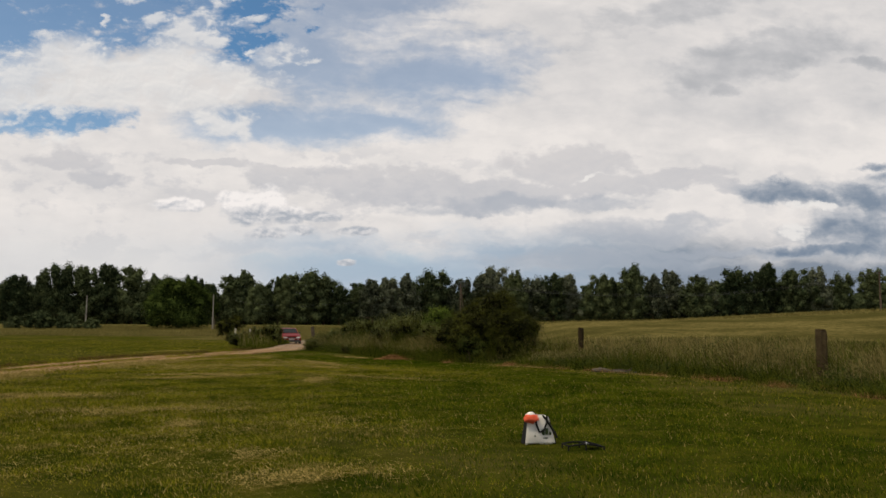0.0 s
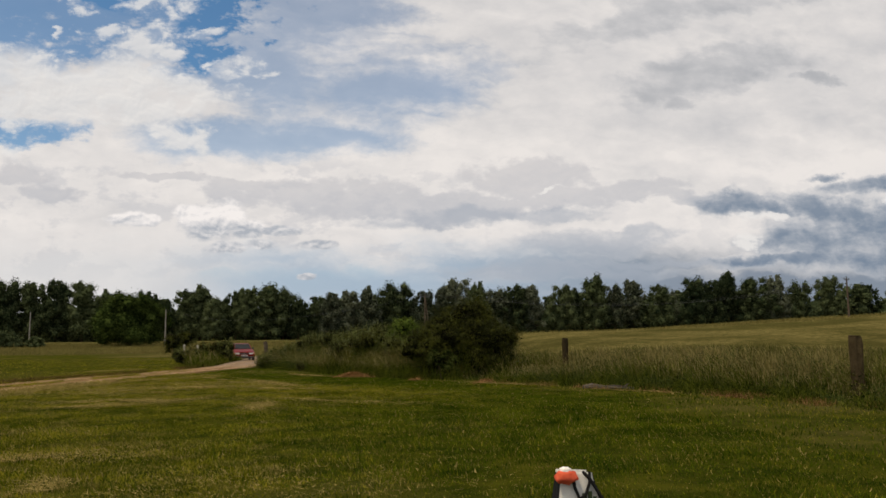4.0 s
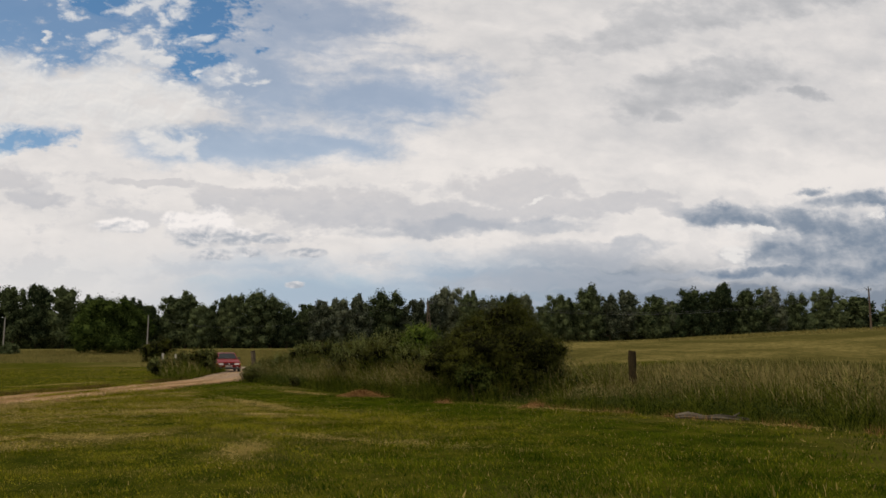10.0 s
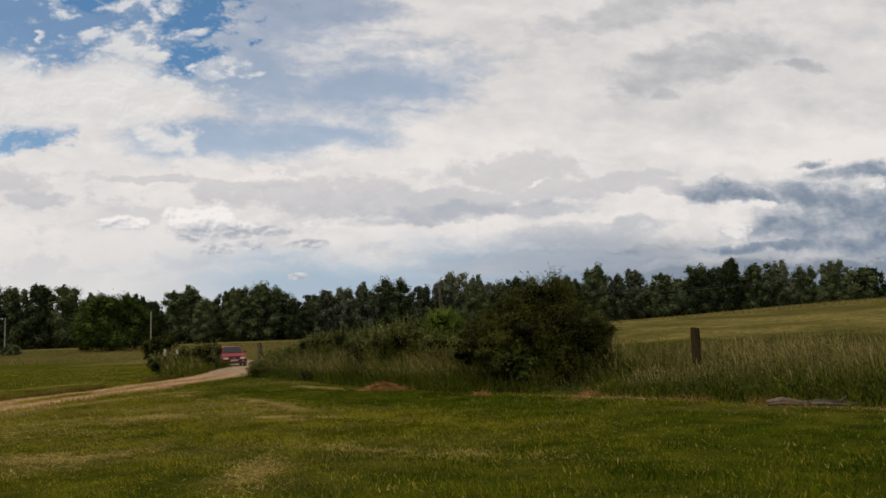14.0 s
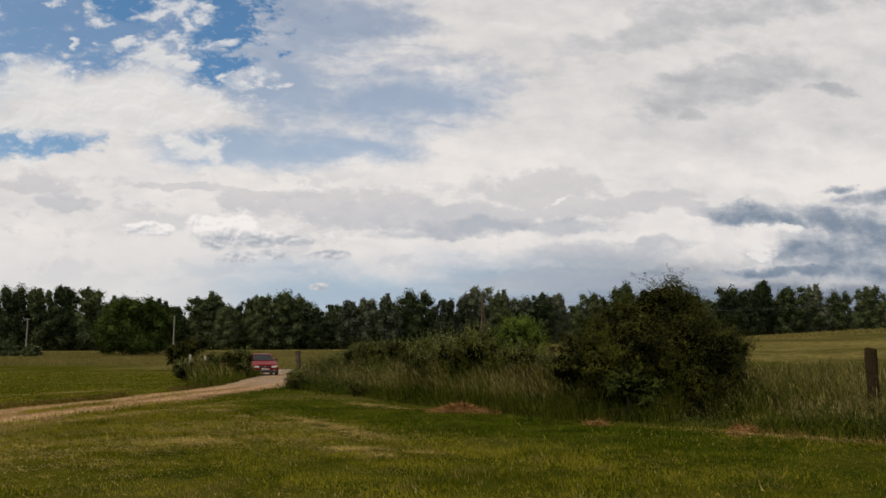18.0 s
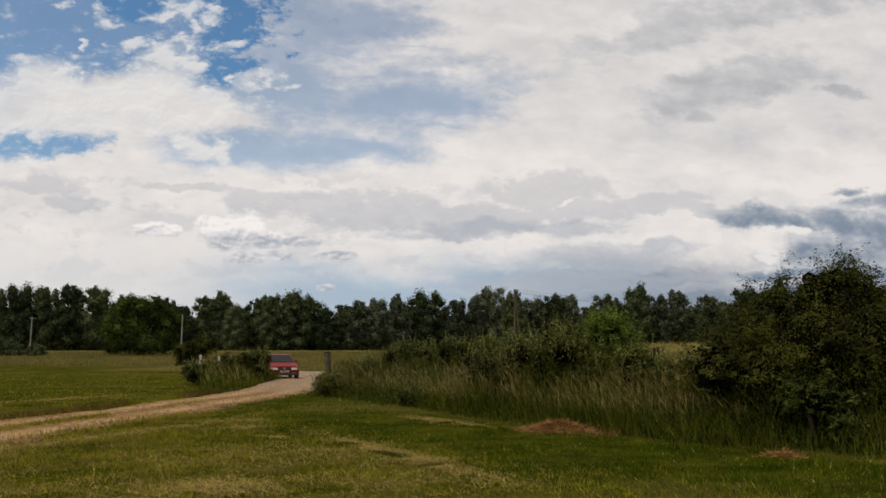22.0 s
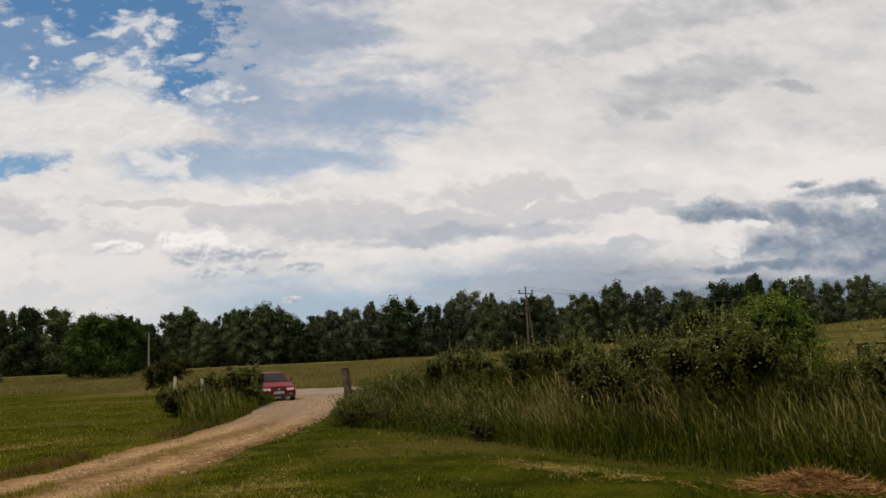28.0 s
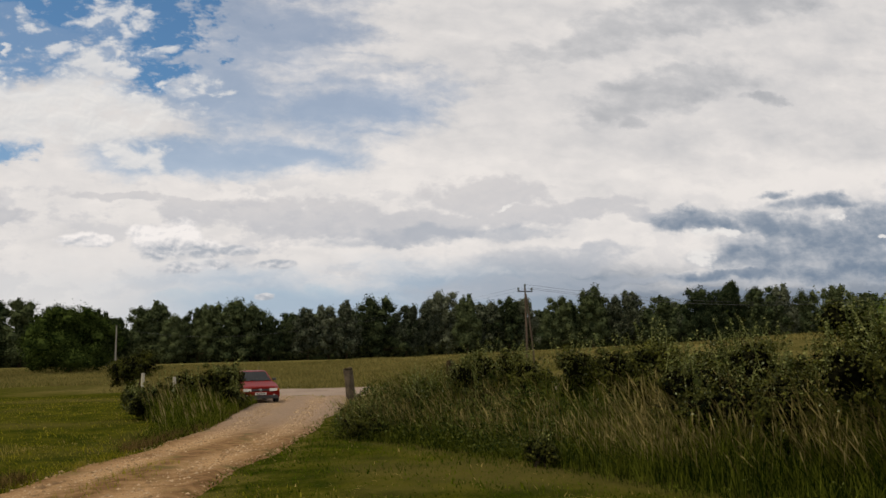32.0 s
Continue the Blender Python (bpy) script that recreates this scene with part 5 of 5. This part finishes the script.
post(-33.6, 150.0, 2.2, 0.09, (0.05, 0.0), M_grey, "grey wooden stake standing beside a utility pole", "stakes left of the track")

# ivy on the thick post
r = np.random.default_rng(3)
t, z = r.uniform(0, 6.28, 160), r.random(160) ** 1.6 * 0.7
P = np.stack([0.17 * np.cos(t), 0.17 * np.sin(t), z], 1)
ivy = new("ivy", soup("ivy", leaves(P, np.stack([np.cos(t), np.sin(t), 0.2 + 0 * t], 1), 0.07, r), 4, M_leaf))
ivy.matrix_world = pose(12.15, 21.08, float(land(12.15, 21.08)))
tagged(ivy, "dark ivy climbing a thick fence post", "ivy")


def log():
    o = empty("log", 7.85, 26.45, float(land(7.85, 26.45)) - 0.01, rz=-30, scale=1.1)
    bm = tube([(-0.8, 0, 0.03), (-0.55, 0.06, 0.05), (-0.2, 0.0, 0.03), (0.1, -0.07, 0.055), (0.4, -0.02, 0.03), (0.7, 0.05, 0.02)], [0.05, 0.07, 0.055, 0.065, 0.05, 0.02], 12, 1.2)
    part("trunk", bm, M_rot, o, smooth=False)
    part("cut_end", tube([(-0.808, 0, 0.03), (-0.79, 0, 0.03)], [0.036, 0.04], 12, 0.2), M_rot, o, "broken end")
    part("branch_stub", tube([(0.3, -0.05, 0.06), (0.40, 0.03, 0.12), (0.46, 0.06, 0.16)], [0.022, 0.016, 0.01], 7, 0.2), M_rot, o)
    return tagged(o, "fallen log lying at the edge of the mown grass", "log")


log()


def hay(x, y, ax, ay, h, n, seed, label):
    """A heap of raked, dried grass: a low mound under many crossing straws."""
    r = np.random.default_rng(seed)
    o = empty("hay_heap", x, y, float(land(x, y)), rz=-35)
    q = np.linspace(-1.25, 1.25, 25)
    X, Y = np.meshgrid(q * ax, q * ay)
    Z = h * 0.7 * np.exp(-((X / ax) ** 2 + (Y / ay) ** 2) * 2.6) * (1 + 0.5 * wave(X, Y, 0.09) + 0.3 * wave(X, Y, 0.23)) - 0.025
    child("mound", sheet("mound", X * 0.8, Y * 0.8, Z, M_straw), o)
    a = r.normal(0, 0.42, (n, 2)) * (1 + 0.35 * np.sin(3 * r.uniform(0, 6.28, (n, 1))))
    px, py = a[:, 0] * ax, a[:, 1] * ay
    pz = h * 0.7 * np.exp(-((px / ax) ** 2 + (py / ay) ** 2) * 2.2)
    d = unit(np.stack([r.normal(0, 1, n), r.normal(0, 1, n), r.normal(0.0, 0.22, n)], 1)) * r.uniform(0.05, 0.20, (n, 1))
    w = unit(np.cross(d, r.normal(0, 1, (n, 3)))) * 0.0026
    P = np.stack([px, py, pz + 0.02], 1)
    child("straw", soup("straw", np.stack([P - d - w, P - d + w, P + d + w, P + d - w], 1), 4, M_straw), o)
    return tagged(o, label, "hay", "heaps of cut grass")


hay(0.12, 35.72, 0.66, 0.36, 0.20, 4800, 41, "heap of rust-brown dried cut grass below the long grass")
hay(2.35, 31.9, 0.24, 0.14, 0.07, 350, 42, "small heap of dried brown grass by the large bush")
hay(10.1, 22.4, 0.8, 0.22, 0.08, 900, 46, "strip of rust-brown dead grass under the long grass")


hay(4.85, 30.75, 0.24, 0.85, 0.09, 1500, 47, "pale dead grass slumped out of the verge")


# ---------- poles and wires ----------
def pole(x, y, top, label, arm=True, stay=False, rz=0.0, rad=0.12, timber=None):
    o = empty("utility_pole", x, y, float(land(x, y)), rz=rz)
    H = top - float(land(x, y))
    part("shaft", tube([(0, 0, -0.6), (0, 0, H * 0.5), (0, 0, H)], [rad * 1.35, rad * 1.1, rad * 0.75], 10), timber or M_concrete, o)
    if stay:
        part("brace", tube([(0.62, 0.1, -0.6), (0.33, 0.05, H * 0.5), (0.06, 0, H * 0.93)], [rad * 1.1, rad * 0.95, rad * 0.75], 8), timber or M_concrete, o)
    if arm:
        part("cross_arm", box(1.0, 0.07, 0.07, 0, 0, H - 0.28, 0.01), M_iron, o)
        for dx in (-0.44, 0.0, 0.44):
            z = H - 0.21 if dx else H
            ins = part("insulator", tube([(dx, 0, z), (dx, 0, z + 0.07), (dx, 0, z + 0.08), (dx, 0, z + 0.15), (dx, 0, z + 0.2)], [0.03, 0.035, 0.075, 0.07, 0.03], 10), M_glassy, o)
    else:
        part("cap", tube([(0, 0, H), (0, 0, H + 0.12), (0, 0, H + 0.2)], [0.05, 0.05, 0.02], 8), M_iron, o)
    return tagged(o, label, "utility pole", "utility poles")


pole(6.83, 75.8, 5.75, "weathered power pole with a slanting brace and cross arm", True, True, 8, 0.058, M_mast)
pole(63.3, 95.7, 8.97, "slim weathered utility pole on the meadow's rise", True, False, 20, 0.1, M_mast)
pole(-35.1, 155.1, 7.5, "pale slim utility pole standing before the wood", False, False, 0, 0.11)
pole(-60.0, 156.5, 7.1, "pale slim utility pole standing before the wood", False, False, 0, 0.11)
pole(-86.0, 158.0, 7.0, "pale slim utility pole standing before the wood", False, False, 0, 0.11)


def wire(a, b, sag, label, rad=0.007):
    pts = [Vector(a).lerp(Vector(b), k / 24) - Vector((0, 0, sag * 4 * (k / 24) * (1 - k / 24))) for k in range(25)]
    bm = tube(pts, [rad] * 25, 5)
    me = bpy.data.meshes.new("power_line")
    bm.to_mesh(me)
    bm.free()
    return tagged(new("power_line", finish(me, M_iron)), label, "cable", "power lines")


for dx, dz in ((-0.44, 0.0), (0.0, 0.2), (0.44, 0.0)):
    wire((6.83 + dx, 75.8 + 0.1 * dx, 5.75 + dz - 0.02), (63.3 + dx, 95.7 + 0.3 * dx, 8.95 + dz), 2.1, "thin power line running between two poles")
    if dx:
        wire((6.83 + dx, 75.8 + 0.1 * dx, 5.75 - 0.02), (-35.1, 155.1, 7.45), 2.2, "thin power line sagging away towards the wood", 0.004)


# ---------- parked car ----------
def car_paint():
    m, t, b = mat("faded_red_car_paint", 0.4, 0.1)
    pos = nd(t, "ShaderNodeTexCoord").outputs["Object"]
    dirt = mth(t, "MULTIPLY", remap(t, fbm(t, pos, 5.0, 6.0), 0.45, 0.75), 0.35)
    t.links.new(mixc(t, dirt, (0.15, 0.008, 0.006, 1), (0.10, 0.022, 0.015, 1)), b.inputs["Base Color"])
    b.inputs["Coat Weight"].default_value = 0.08
    return m


M_red = car_paint()
M_trim = varied("black_plastic_trim", (0.018, 0.018, 0.019), (0.05, 0.05, 0.05), 5, 60, 0.6, 0.4)
M_tyre = varied("tyre_rubber", (0.012, 0.012, 0.012), (0.04, 0.038, 0.036), 6, 60, 0.85, 0.3)
M_rim = varied("dull_steel_rim", (0.25, 0.25, 0.26), (0.5, 0.5, 0.5), 6, 60, 0.45, 0.5, metal=0.6)
M_pane = varied("car_window_glass", (0.010, 0.011, 0.012), (0.024, 0.027, 0.028), 2, 20, 0.2, 0.08)
M_lamp = varied("headlamp_glass", (0.5, 0.5, 0.48), (0.78, 0.77, 0.74), 8, 60, 0.15, 0.6)
M_plate = varied("number_plate_white", (0.6, 0.6, 0.58), (0.72, 0.72, 0.70), 8, 60, 0.5, 0.4)
M_amber = varied("amber_lens", (0.45, 0.14, 0.02), (0.6, 0.22, 0.03), 8, 60, 0.25, 0.5)
M_badge = varied("bright_badge", (0.45, 0.45, 0.46), (0.7, 0.7, 0.7), 8, 60, 0.25, 0.5, metal=0.8)


def loft(stations):
    """A closed hull through rings of equal length."""
    bm = bmesh.new()
    rings = [[bm.verts.new(p) for p in ring] for ring in stations]
    for a, b in zip(rings[:-1], rings[1:]):
        for j in range(len(a)):
            bm.faces.new((a[j], a[(j + 1) % len(a)], b[(j + 1) % len(b)], b[j]))
    bm.faces.new(rings[0][::-1])
    bm.faces.new(rings[-1])
    return bm


def slab(corners, out, thick=0.012):
    """A thin panel through corners, thickened along out."""
    bm = bmesh.new()
    o = Vector(out).normalized() * thick
    a = [bm.verts.new(Vector(c)) for c in corners]
    b = [bm.verts.new(Vector(c) + o) for c in corners]
    bm.faces.new(a[::-1])
    bm.faces.new(b)
    for j in range(len(a)):
        bm.faces.new((a[j], a[(j + 1) % len(a)], b[(j + 1) % len(a)], b[j]))
    return bm


def car(x, y, rz):
    o = empty("car", x, y, float(land(x, y)) + 0.02, rz=rz)
    o.matrix_world = o.matrix_world @ Matrix.Diagonal((0.98, 0.98, 0.9, 1))
    rings = []
    for sx, zt, zb, w in ((-1.86, 0.80, 0.36, 0.70), (-1.80, 0.90, 0.26, 0.76), (-1.45, 0.93, 0.22, 0.80), (-0.6, 0.93, 0.20, 0.81), (0.4, 0.93, 0.20, 0.81), (0.86, 0.91, 0.20, 0.81),
                          (1.25, 0.85, 0.20, 0.80), (1.60, 0.775, 0.22, 0.78), (1.78, 0.725, 0.24, 0.76), (1.85, 0.68, 0.28, 0.74)):
        half = [(w * 0.90, zb), (w, zb + 0.10), (w * 1.01, 0.50), (w * 0.985, zt - 0.10), (w * 0.93, zt - 0.02), (w * 0.60, zt + 0.015), (0, zt + 0.025)]
        ring = [(sx, -yy, z) for yy, z in half] + [(sx, yy, z) for yy, z in half[-2::-1]]
        rings.append(ring)
    body = part("body", loft(rings), M_red, o, smooth=False)
    cabin = []
    for sx, z, wb in ((0.84, 0.92, 0.70), (0.08, 1.375, 0.565), (-0.3, 1.41, 0.57), (-1.05, 1.40, 0.565), (-1.30, 1.33, 0.55), (-1.74, 0.92, 0.68)):
        cabin.append([(sx, -0.71, 0.88), (sx, -wb, z - 0.03), (sx, -wb * 0.8, z), (sx, wb * 0.8, z), (sx, wb, z - 0.03), (sx, 0.71, 0.88)])
    part("cabin", loft(cabin), M_red, o)
    part("windscreen", slab([(0.80, -0.62, 0.955), (0.80, 0.62, 0.955), (0.13, 0.49, 1.345), (0.13, -0.49, 1.345)], (0.5, 0, 0.86), 0.016), M_pane, o, "dark reflecting windscreen")
    part("rear_window", slab([(-1.70, 0.58, 0.98), (-1.70, -0.58, 0.98), (-1.36, -0.47, 1.29), (-1.36, 0.47, 1.29)], (-0.8, 0, 0.6), 0.03), M_pane, o)
    for s in (-1, 1):
        door = part("door", slab([(0.62, s * 0.812, 0.32), (-0.55, s * 0.822, 0.32), (-0.55, s * 0.80, 0.88), (0.62, s * 0.80, 0.88)], (0, s, 0), 0.006), M_red, o)
        part("side_window", slab([(0.55, s * 0.70, 0.945), (-0.5, s * 0.70, 0.945), (-0.42, s * 0.585, 1.33), (0.02, s * 0.585, 1.33)], (0, s, 0.3), 0.014), M_pane, o)
        part("side_window", slab([(-0.58, s * 0.70, 0.945), (-1.40, s * 0.69, 0.96), (-1.16, s * 0.575, 1.31), (-0.50, s * 0.585, 1.33)], (0, s, 0.3), 0.014), M_pane, o)
        part("door_handle", box(0.16, 0.02, 0.03, -0.38, s * 0.835, 0.74, 0.006), M_trim, door)
        part("mirror", box(0.10, 0.17, 0.11, 0.55, s * 0.80, 0.95, 0.025), M_trim, o)
        part("headlight", slab([(1.852, s * 0.36, 0.52), (1.852, s * 0.66, 0.53), (1.846, s * 0.68, 0.645), (1.848, s * 0.36, 0.64)], (1, 0, 0.1), 0.025), M_lamp, o, "clear headlight")
        part("indicator", slab([(1.852, s * 0.67, 0.53), (1.78, s * 0.765, 0.53), (1.78, s * 0.765, 0.63), (1.848, s * 0.69, 0.64)], (0.7, s, 0.1), 0.02), M_amber, o)
        part("tail_light", slab([(-1.80, s * 0.50, 0.62), (-1.78, s * 0.74, 0.62), (-1.78, s * 0.74, 0.84), (-1.80, s * 0.50, 0.84)], (-1, 0, 0), 0.06), M_amber, o)
        part("fog_lamp", tube([(1.83, s * 0.52, 0.34), (1.90, s * 0.52, 0.34)], [0.06, 0.055], 10), M_lamp, o)
        for wx in (1.16, -1.20):
            part("wheel_arch", tube([(wx, s * 0.70, 0.30), (wx, s * 0.818, 0.30)], [0.335, 0.335], 20), M_trim, o)
            wheel = part("wheel", tube([(wx, s * 0.66, 0.285), (wx, s * 0.68, 0.285), (wx, s * 0.81, 0.285), (wx, s * 0.83, 0.285)], [0.24, 0.285, 0.285, 0.25], 22), M_tyre, o)
            part("rim", tube([(wx, s * 0.825, 0.285), (wx, s * 0.838, 0.285)], [0.185, 0.17], 16), M_rim, wheel)
    part("bumper", loft([[(1.80, yy, 0.27), (1.93 - 0.16 * abs(yy) ** 2.5, yy, 0.31), (1.94 - 0.16 * abs(yy) ** 2.5, yy, 0.47), (1.80 - 0.05 * abs(yy), yy, 0.52)] for yy in (-0.77, -0.62, -0.3, 0.0, 0.3, 0.62, 0.77)]), M_red, o)
    part("bumper", box(0.14, 1.50, 0.22, -1.86, 0, 0.30, 0.04), M_trim, o, "rear bumper in black plastic")
    part("air_intake", box(0.10, 1.36, 0.15, 1.90, 0, 0.205, 0.02), M_trim, o)
    part("grille", slab([(1.852, -0.34, 0.54), (1.852, 0.34, 0.54), (1.85, 0.34, 0.625), (1.85, -0.34, 0.625)], (1, 0, 0.1), 0.02), M_trim, o)
    part("badge", box(0.02, 0.09, 0.10, 1.88, 0, 0.535, 0.008), M_badge, o)
    plate = part("number_plate", box(0.02, 0.44, 0.10, 1.965, 0, 0.375, 0.004), M_plate, o, "white number plate with dark bars")
    for k in range(5):
        part("plate_bar", box(0.006, 0.05, 0.06, 1.978, -0.15 + 0.075 * k, 0.398, 0.001), M_trim, plate)
    part("wiper", tube([(0.86, -0.35, 0.95), (0.68, 0.1, 1.05)], [0.012, 0.008], 6), M_trim, o)
    part("wiper", tube([(0.86, 0.25, 0.95), (0.68, 0.58, 1.03)], [0.012, 0.008], 6), M_trim, o)
    part("aerial", tube([(-0.1, 0.3, 1.40), (-0.45, 0.3, 1.75)], [0.006, 0.003], 5), M_trim, o)
    return tagged(o, "small red hatchback parked at the end of the gravel track", "car")


car(-8.3, 64.0, -76)


# ---------- bag and tray on the grass ----------
def cloth(name, c1, c2, scale=20):
    return varied(name, c1, c2, 4.0, scale, 0.85, 0.2, bump=0.3)


M_bag = cloth("woven_white_bag", (0.55, 0.53, 0.48), (0.72, 0.70, 0.64), 60)
M_gusset = cloth("black_bag_fabric", (0.005, 0.005, 0.005), (0.014, 0.014, 0.014))
M_print = cloth("dark_green_print", (0.03, 0.045, 0.02), (0.07, 0.09, 0.04))
M_orange = cloth("orange_red_cloth", (0.62, 0.07, 0.035), (0.80, 0.16, 0.07))
M_white = cloth("white_cloth", (0.72, 0.66, 0.62), (0.85, 0.80, 0.76))


def bag(x, y, rz):
    o = empty("shopping_bag", x, y, float(land(x, y)), rz=rz)

    def panel(yb, yt, flip):
        n = 13
        q = np.linspace(-0.5, 0.5, n)
        s = np.linspace(0, 1, n)
        X, S = np.meshgrid(q, s)
        w = 0.42 - 0.14 * S
        sag = 0.012 * wave(X * 9, S * 9, 1.0) + 0.02 * np.sin(np.pi * S) * np.cos(np.pi * X)
        return sheet("panel", X * w - 0.02 * S, yb + (yt - yb) * S + sag * flip, 0.37 * S * (1 - 0.06 * (X - 0.1)), M_bag)
    for me, lab in ((panel(-0.09, -0.055, -1), "white front panel"), (panel(0.09, 0.055, 1), "white back panel")):
        ob = child("panel", me, o, lab)
        ob.modifiers.new("thick", "SOLIDIFY").thickness = 0.004
    for s in (-1, 1):
        part("side_gusset", slab([(s * 0.212, -0.09, 0.0), (s * 0.212, 0.09, 0.0), (s * 0.142 - 0.02, 0.055, 0.36), (s * 0.145 - 0.02, 0.0, 0.345), (s * 0.142 - 0.02, -0.055, 0.36)], (s, 0, 0), 0.006), M_gusset, o, "black side gusset")
    part("base", box(0.42, 0.18, 0.012, 0, 0, 0.0, 0.003), M_gusset, o)
    part("handle", tube([(-0.06, -0.062, 0.37), (-0.055, -0.10, 0.25), (-0.02, -0.115, 0.16), (0.04, -0.11, 0.18), (0.09, -0.085, 0.28), (0.10, -0.062, 0.37)], [0.014] * 6, 6), M_gusset, o, "black drooping strap handle")
    part("handle", tube([(0.04, -0.05, 0.365), (0.08, -0.085, 0.33), (0.14, -0.105, 0.23), (0.20, -0.12, 0.13), (0.215, -0.12, 0.09)], [0.017] * 5, 6), M_gusset, o, "black strap handle hanging over the side")
    for k, (dx, dz, w, h) in enumerate(((-0.06, 0.10, 0.05, 0.022), (-0.015, 0.115, 0.04, 0.05), (0.035, 0.12, 0.045, 0.075), (0.085, 0.125, 0.04, 0.085), (0.13, 0.12, 0.035, 0.045), (0.03, 0.075, 0.14, 0.014))):
        part("print", box(w, 0.004, h, dx, -0.103 + 0.05 * dz, dz, 0.001), M_print, o)
    return tagged(o, "white shopping bag with black sides and dark print", "bag")


def crumpled(name, x, y, z, sx, sy, sz, material, label, seed):
    bm = bmesh.new()
    bmesh.ops.create_icosphere(bm, subdivisions=3, radius=1.0)
    for v in bm.verts:
        k = 1 + 0.30 * noise.noise(v.co * 2.2 + Vector((seed, 0, 0))) + 0.15 * noise.noise(v.co * 5 + Vector((0, seed, 0)))
        v.co = Vector((v.co.x * sx, v.co.y * sy, v.co.z * sz)) * k
    me = bpy.data.meshes.new(name)
    bm.to_mesh(me)
    bm.free()
    ob = new(name, finish(me, material, True))
    ob.matrix_world = pose(x, y, z)
    return tagged(ob, label, "cloth")


bag(1.99, 10.36, 6)
crumpled("cloth", 1.87, 10.25, 0.345, 0.10, 0.055, 0.06, M_orange, "crumpled orange-red cloth stuffed in the shopping bag", 2.0)
crumpled("cloth", 1.87, 10.26, 0.395, 0.055, 0.05, 0.03, M_white, "crumpled white cloth on top of the bag", 5.0)


M_black = varied("dull_black_metal", (0.006, 0.006, 0.006), (0.02, 0.02, 0.02), 5, 60, 0.9, 0.08)


def tray(x, y, rz):
    """A low black open carrying frame with a divider and a grey panel in one half."""
    o = empty("carrying_frame", x, y, float(land(x, y)) - 0.03, rz=rz, scale=0.74)
    for dy in (-0.15, 0.15):
        part("rail", tube([(-0.31, dy, 0.12), (-0.1, dy, 0.145), (0.12, dy, 0.14), (0.33, dy, 0.09)], [0.014] * 4, 8), M_black, o)
    for dx, z in ((-0.31, 0.12), (0.0, 0.145), (0.33, 0.09)):
        part("bar", tube([(dx, -0.16, z), (dx, 0.16, z)], [0.014, 0.014], 8), M_black, o)
        for dy in (-0.15, 0.15):
            part("leg", tube([(dx, dy, z), (dx * 1.03, dy * 1.05, 0.0)], [0.012, 0.014], 7), M_black, o)
    part("panel", slab([(0.03, -0.13, 0.13), (0.31, -0.13, 0.08), (0.31, 0.13, 0.08), (0.03, 0.13, 0.13)], (0, 0, 1), 0.01), M_iron, o, "grey panel")
    part("clip", box(0.03, 0.05, 0.04, 0.0, -0.16, 0.14, 0.006), M_badge, o)
    return tagged(o, "low black metal carrying frame lying in the grass", "frame")


tray(2.46, 9.85, 8)
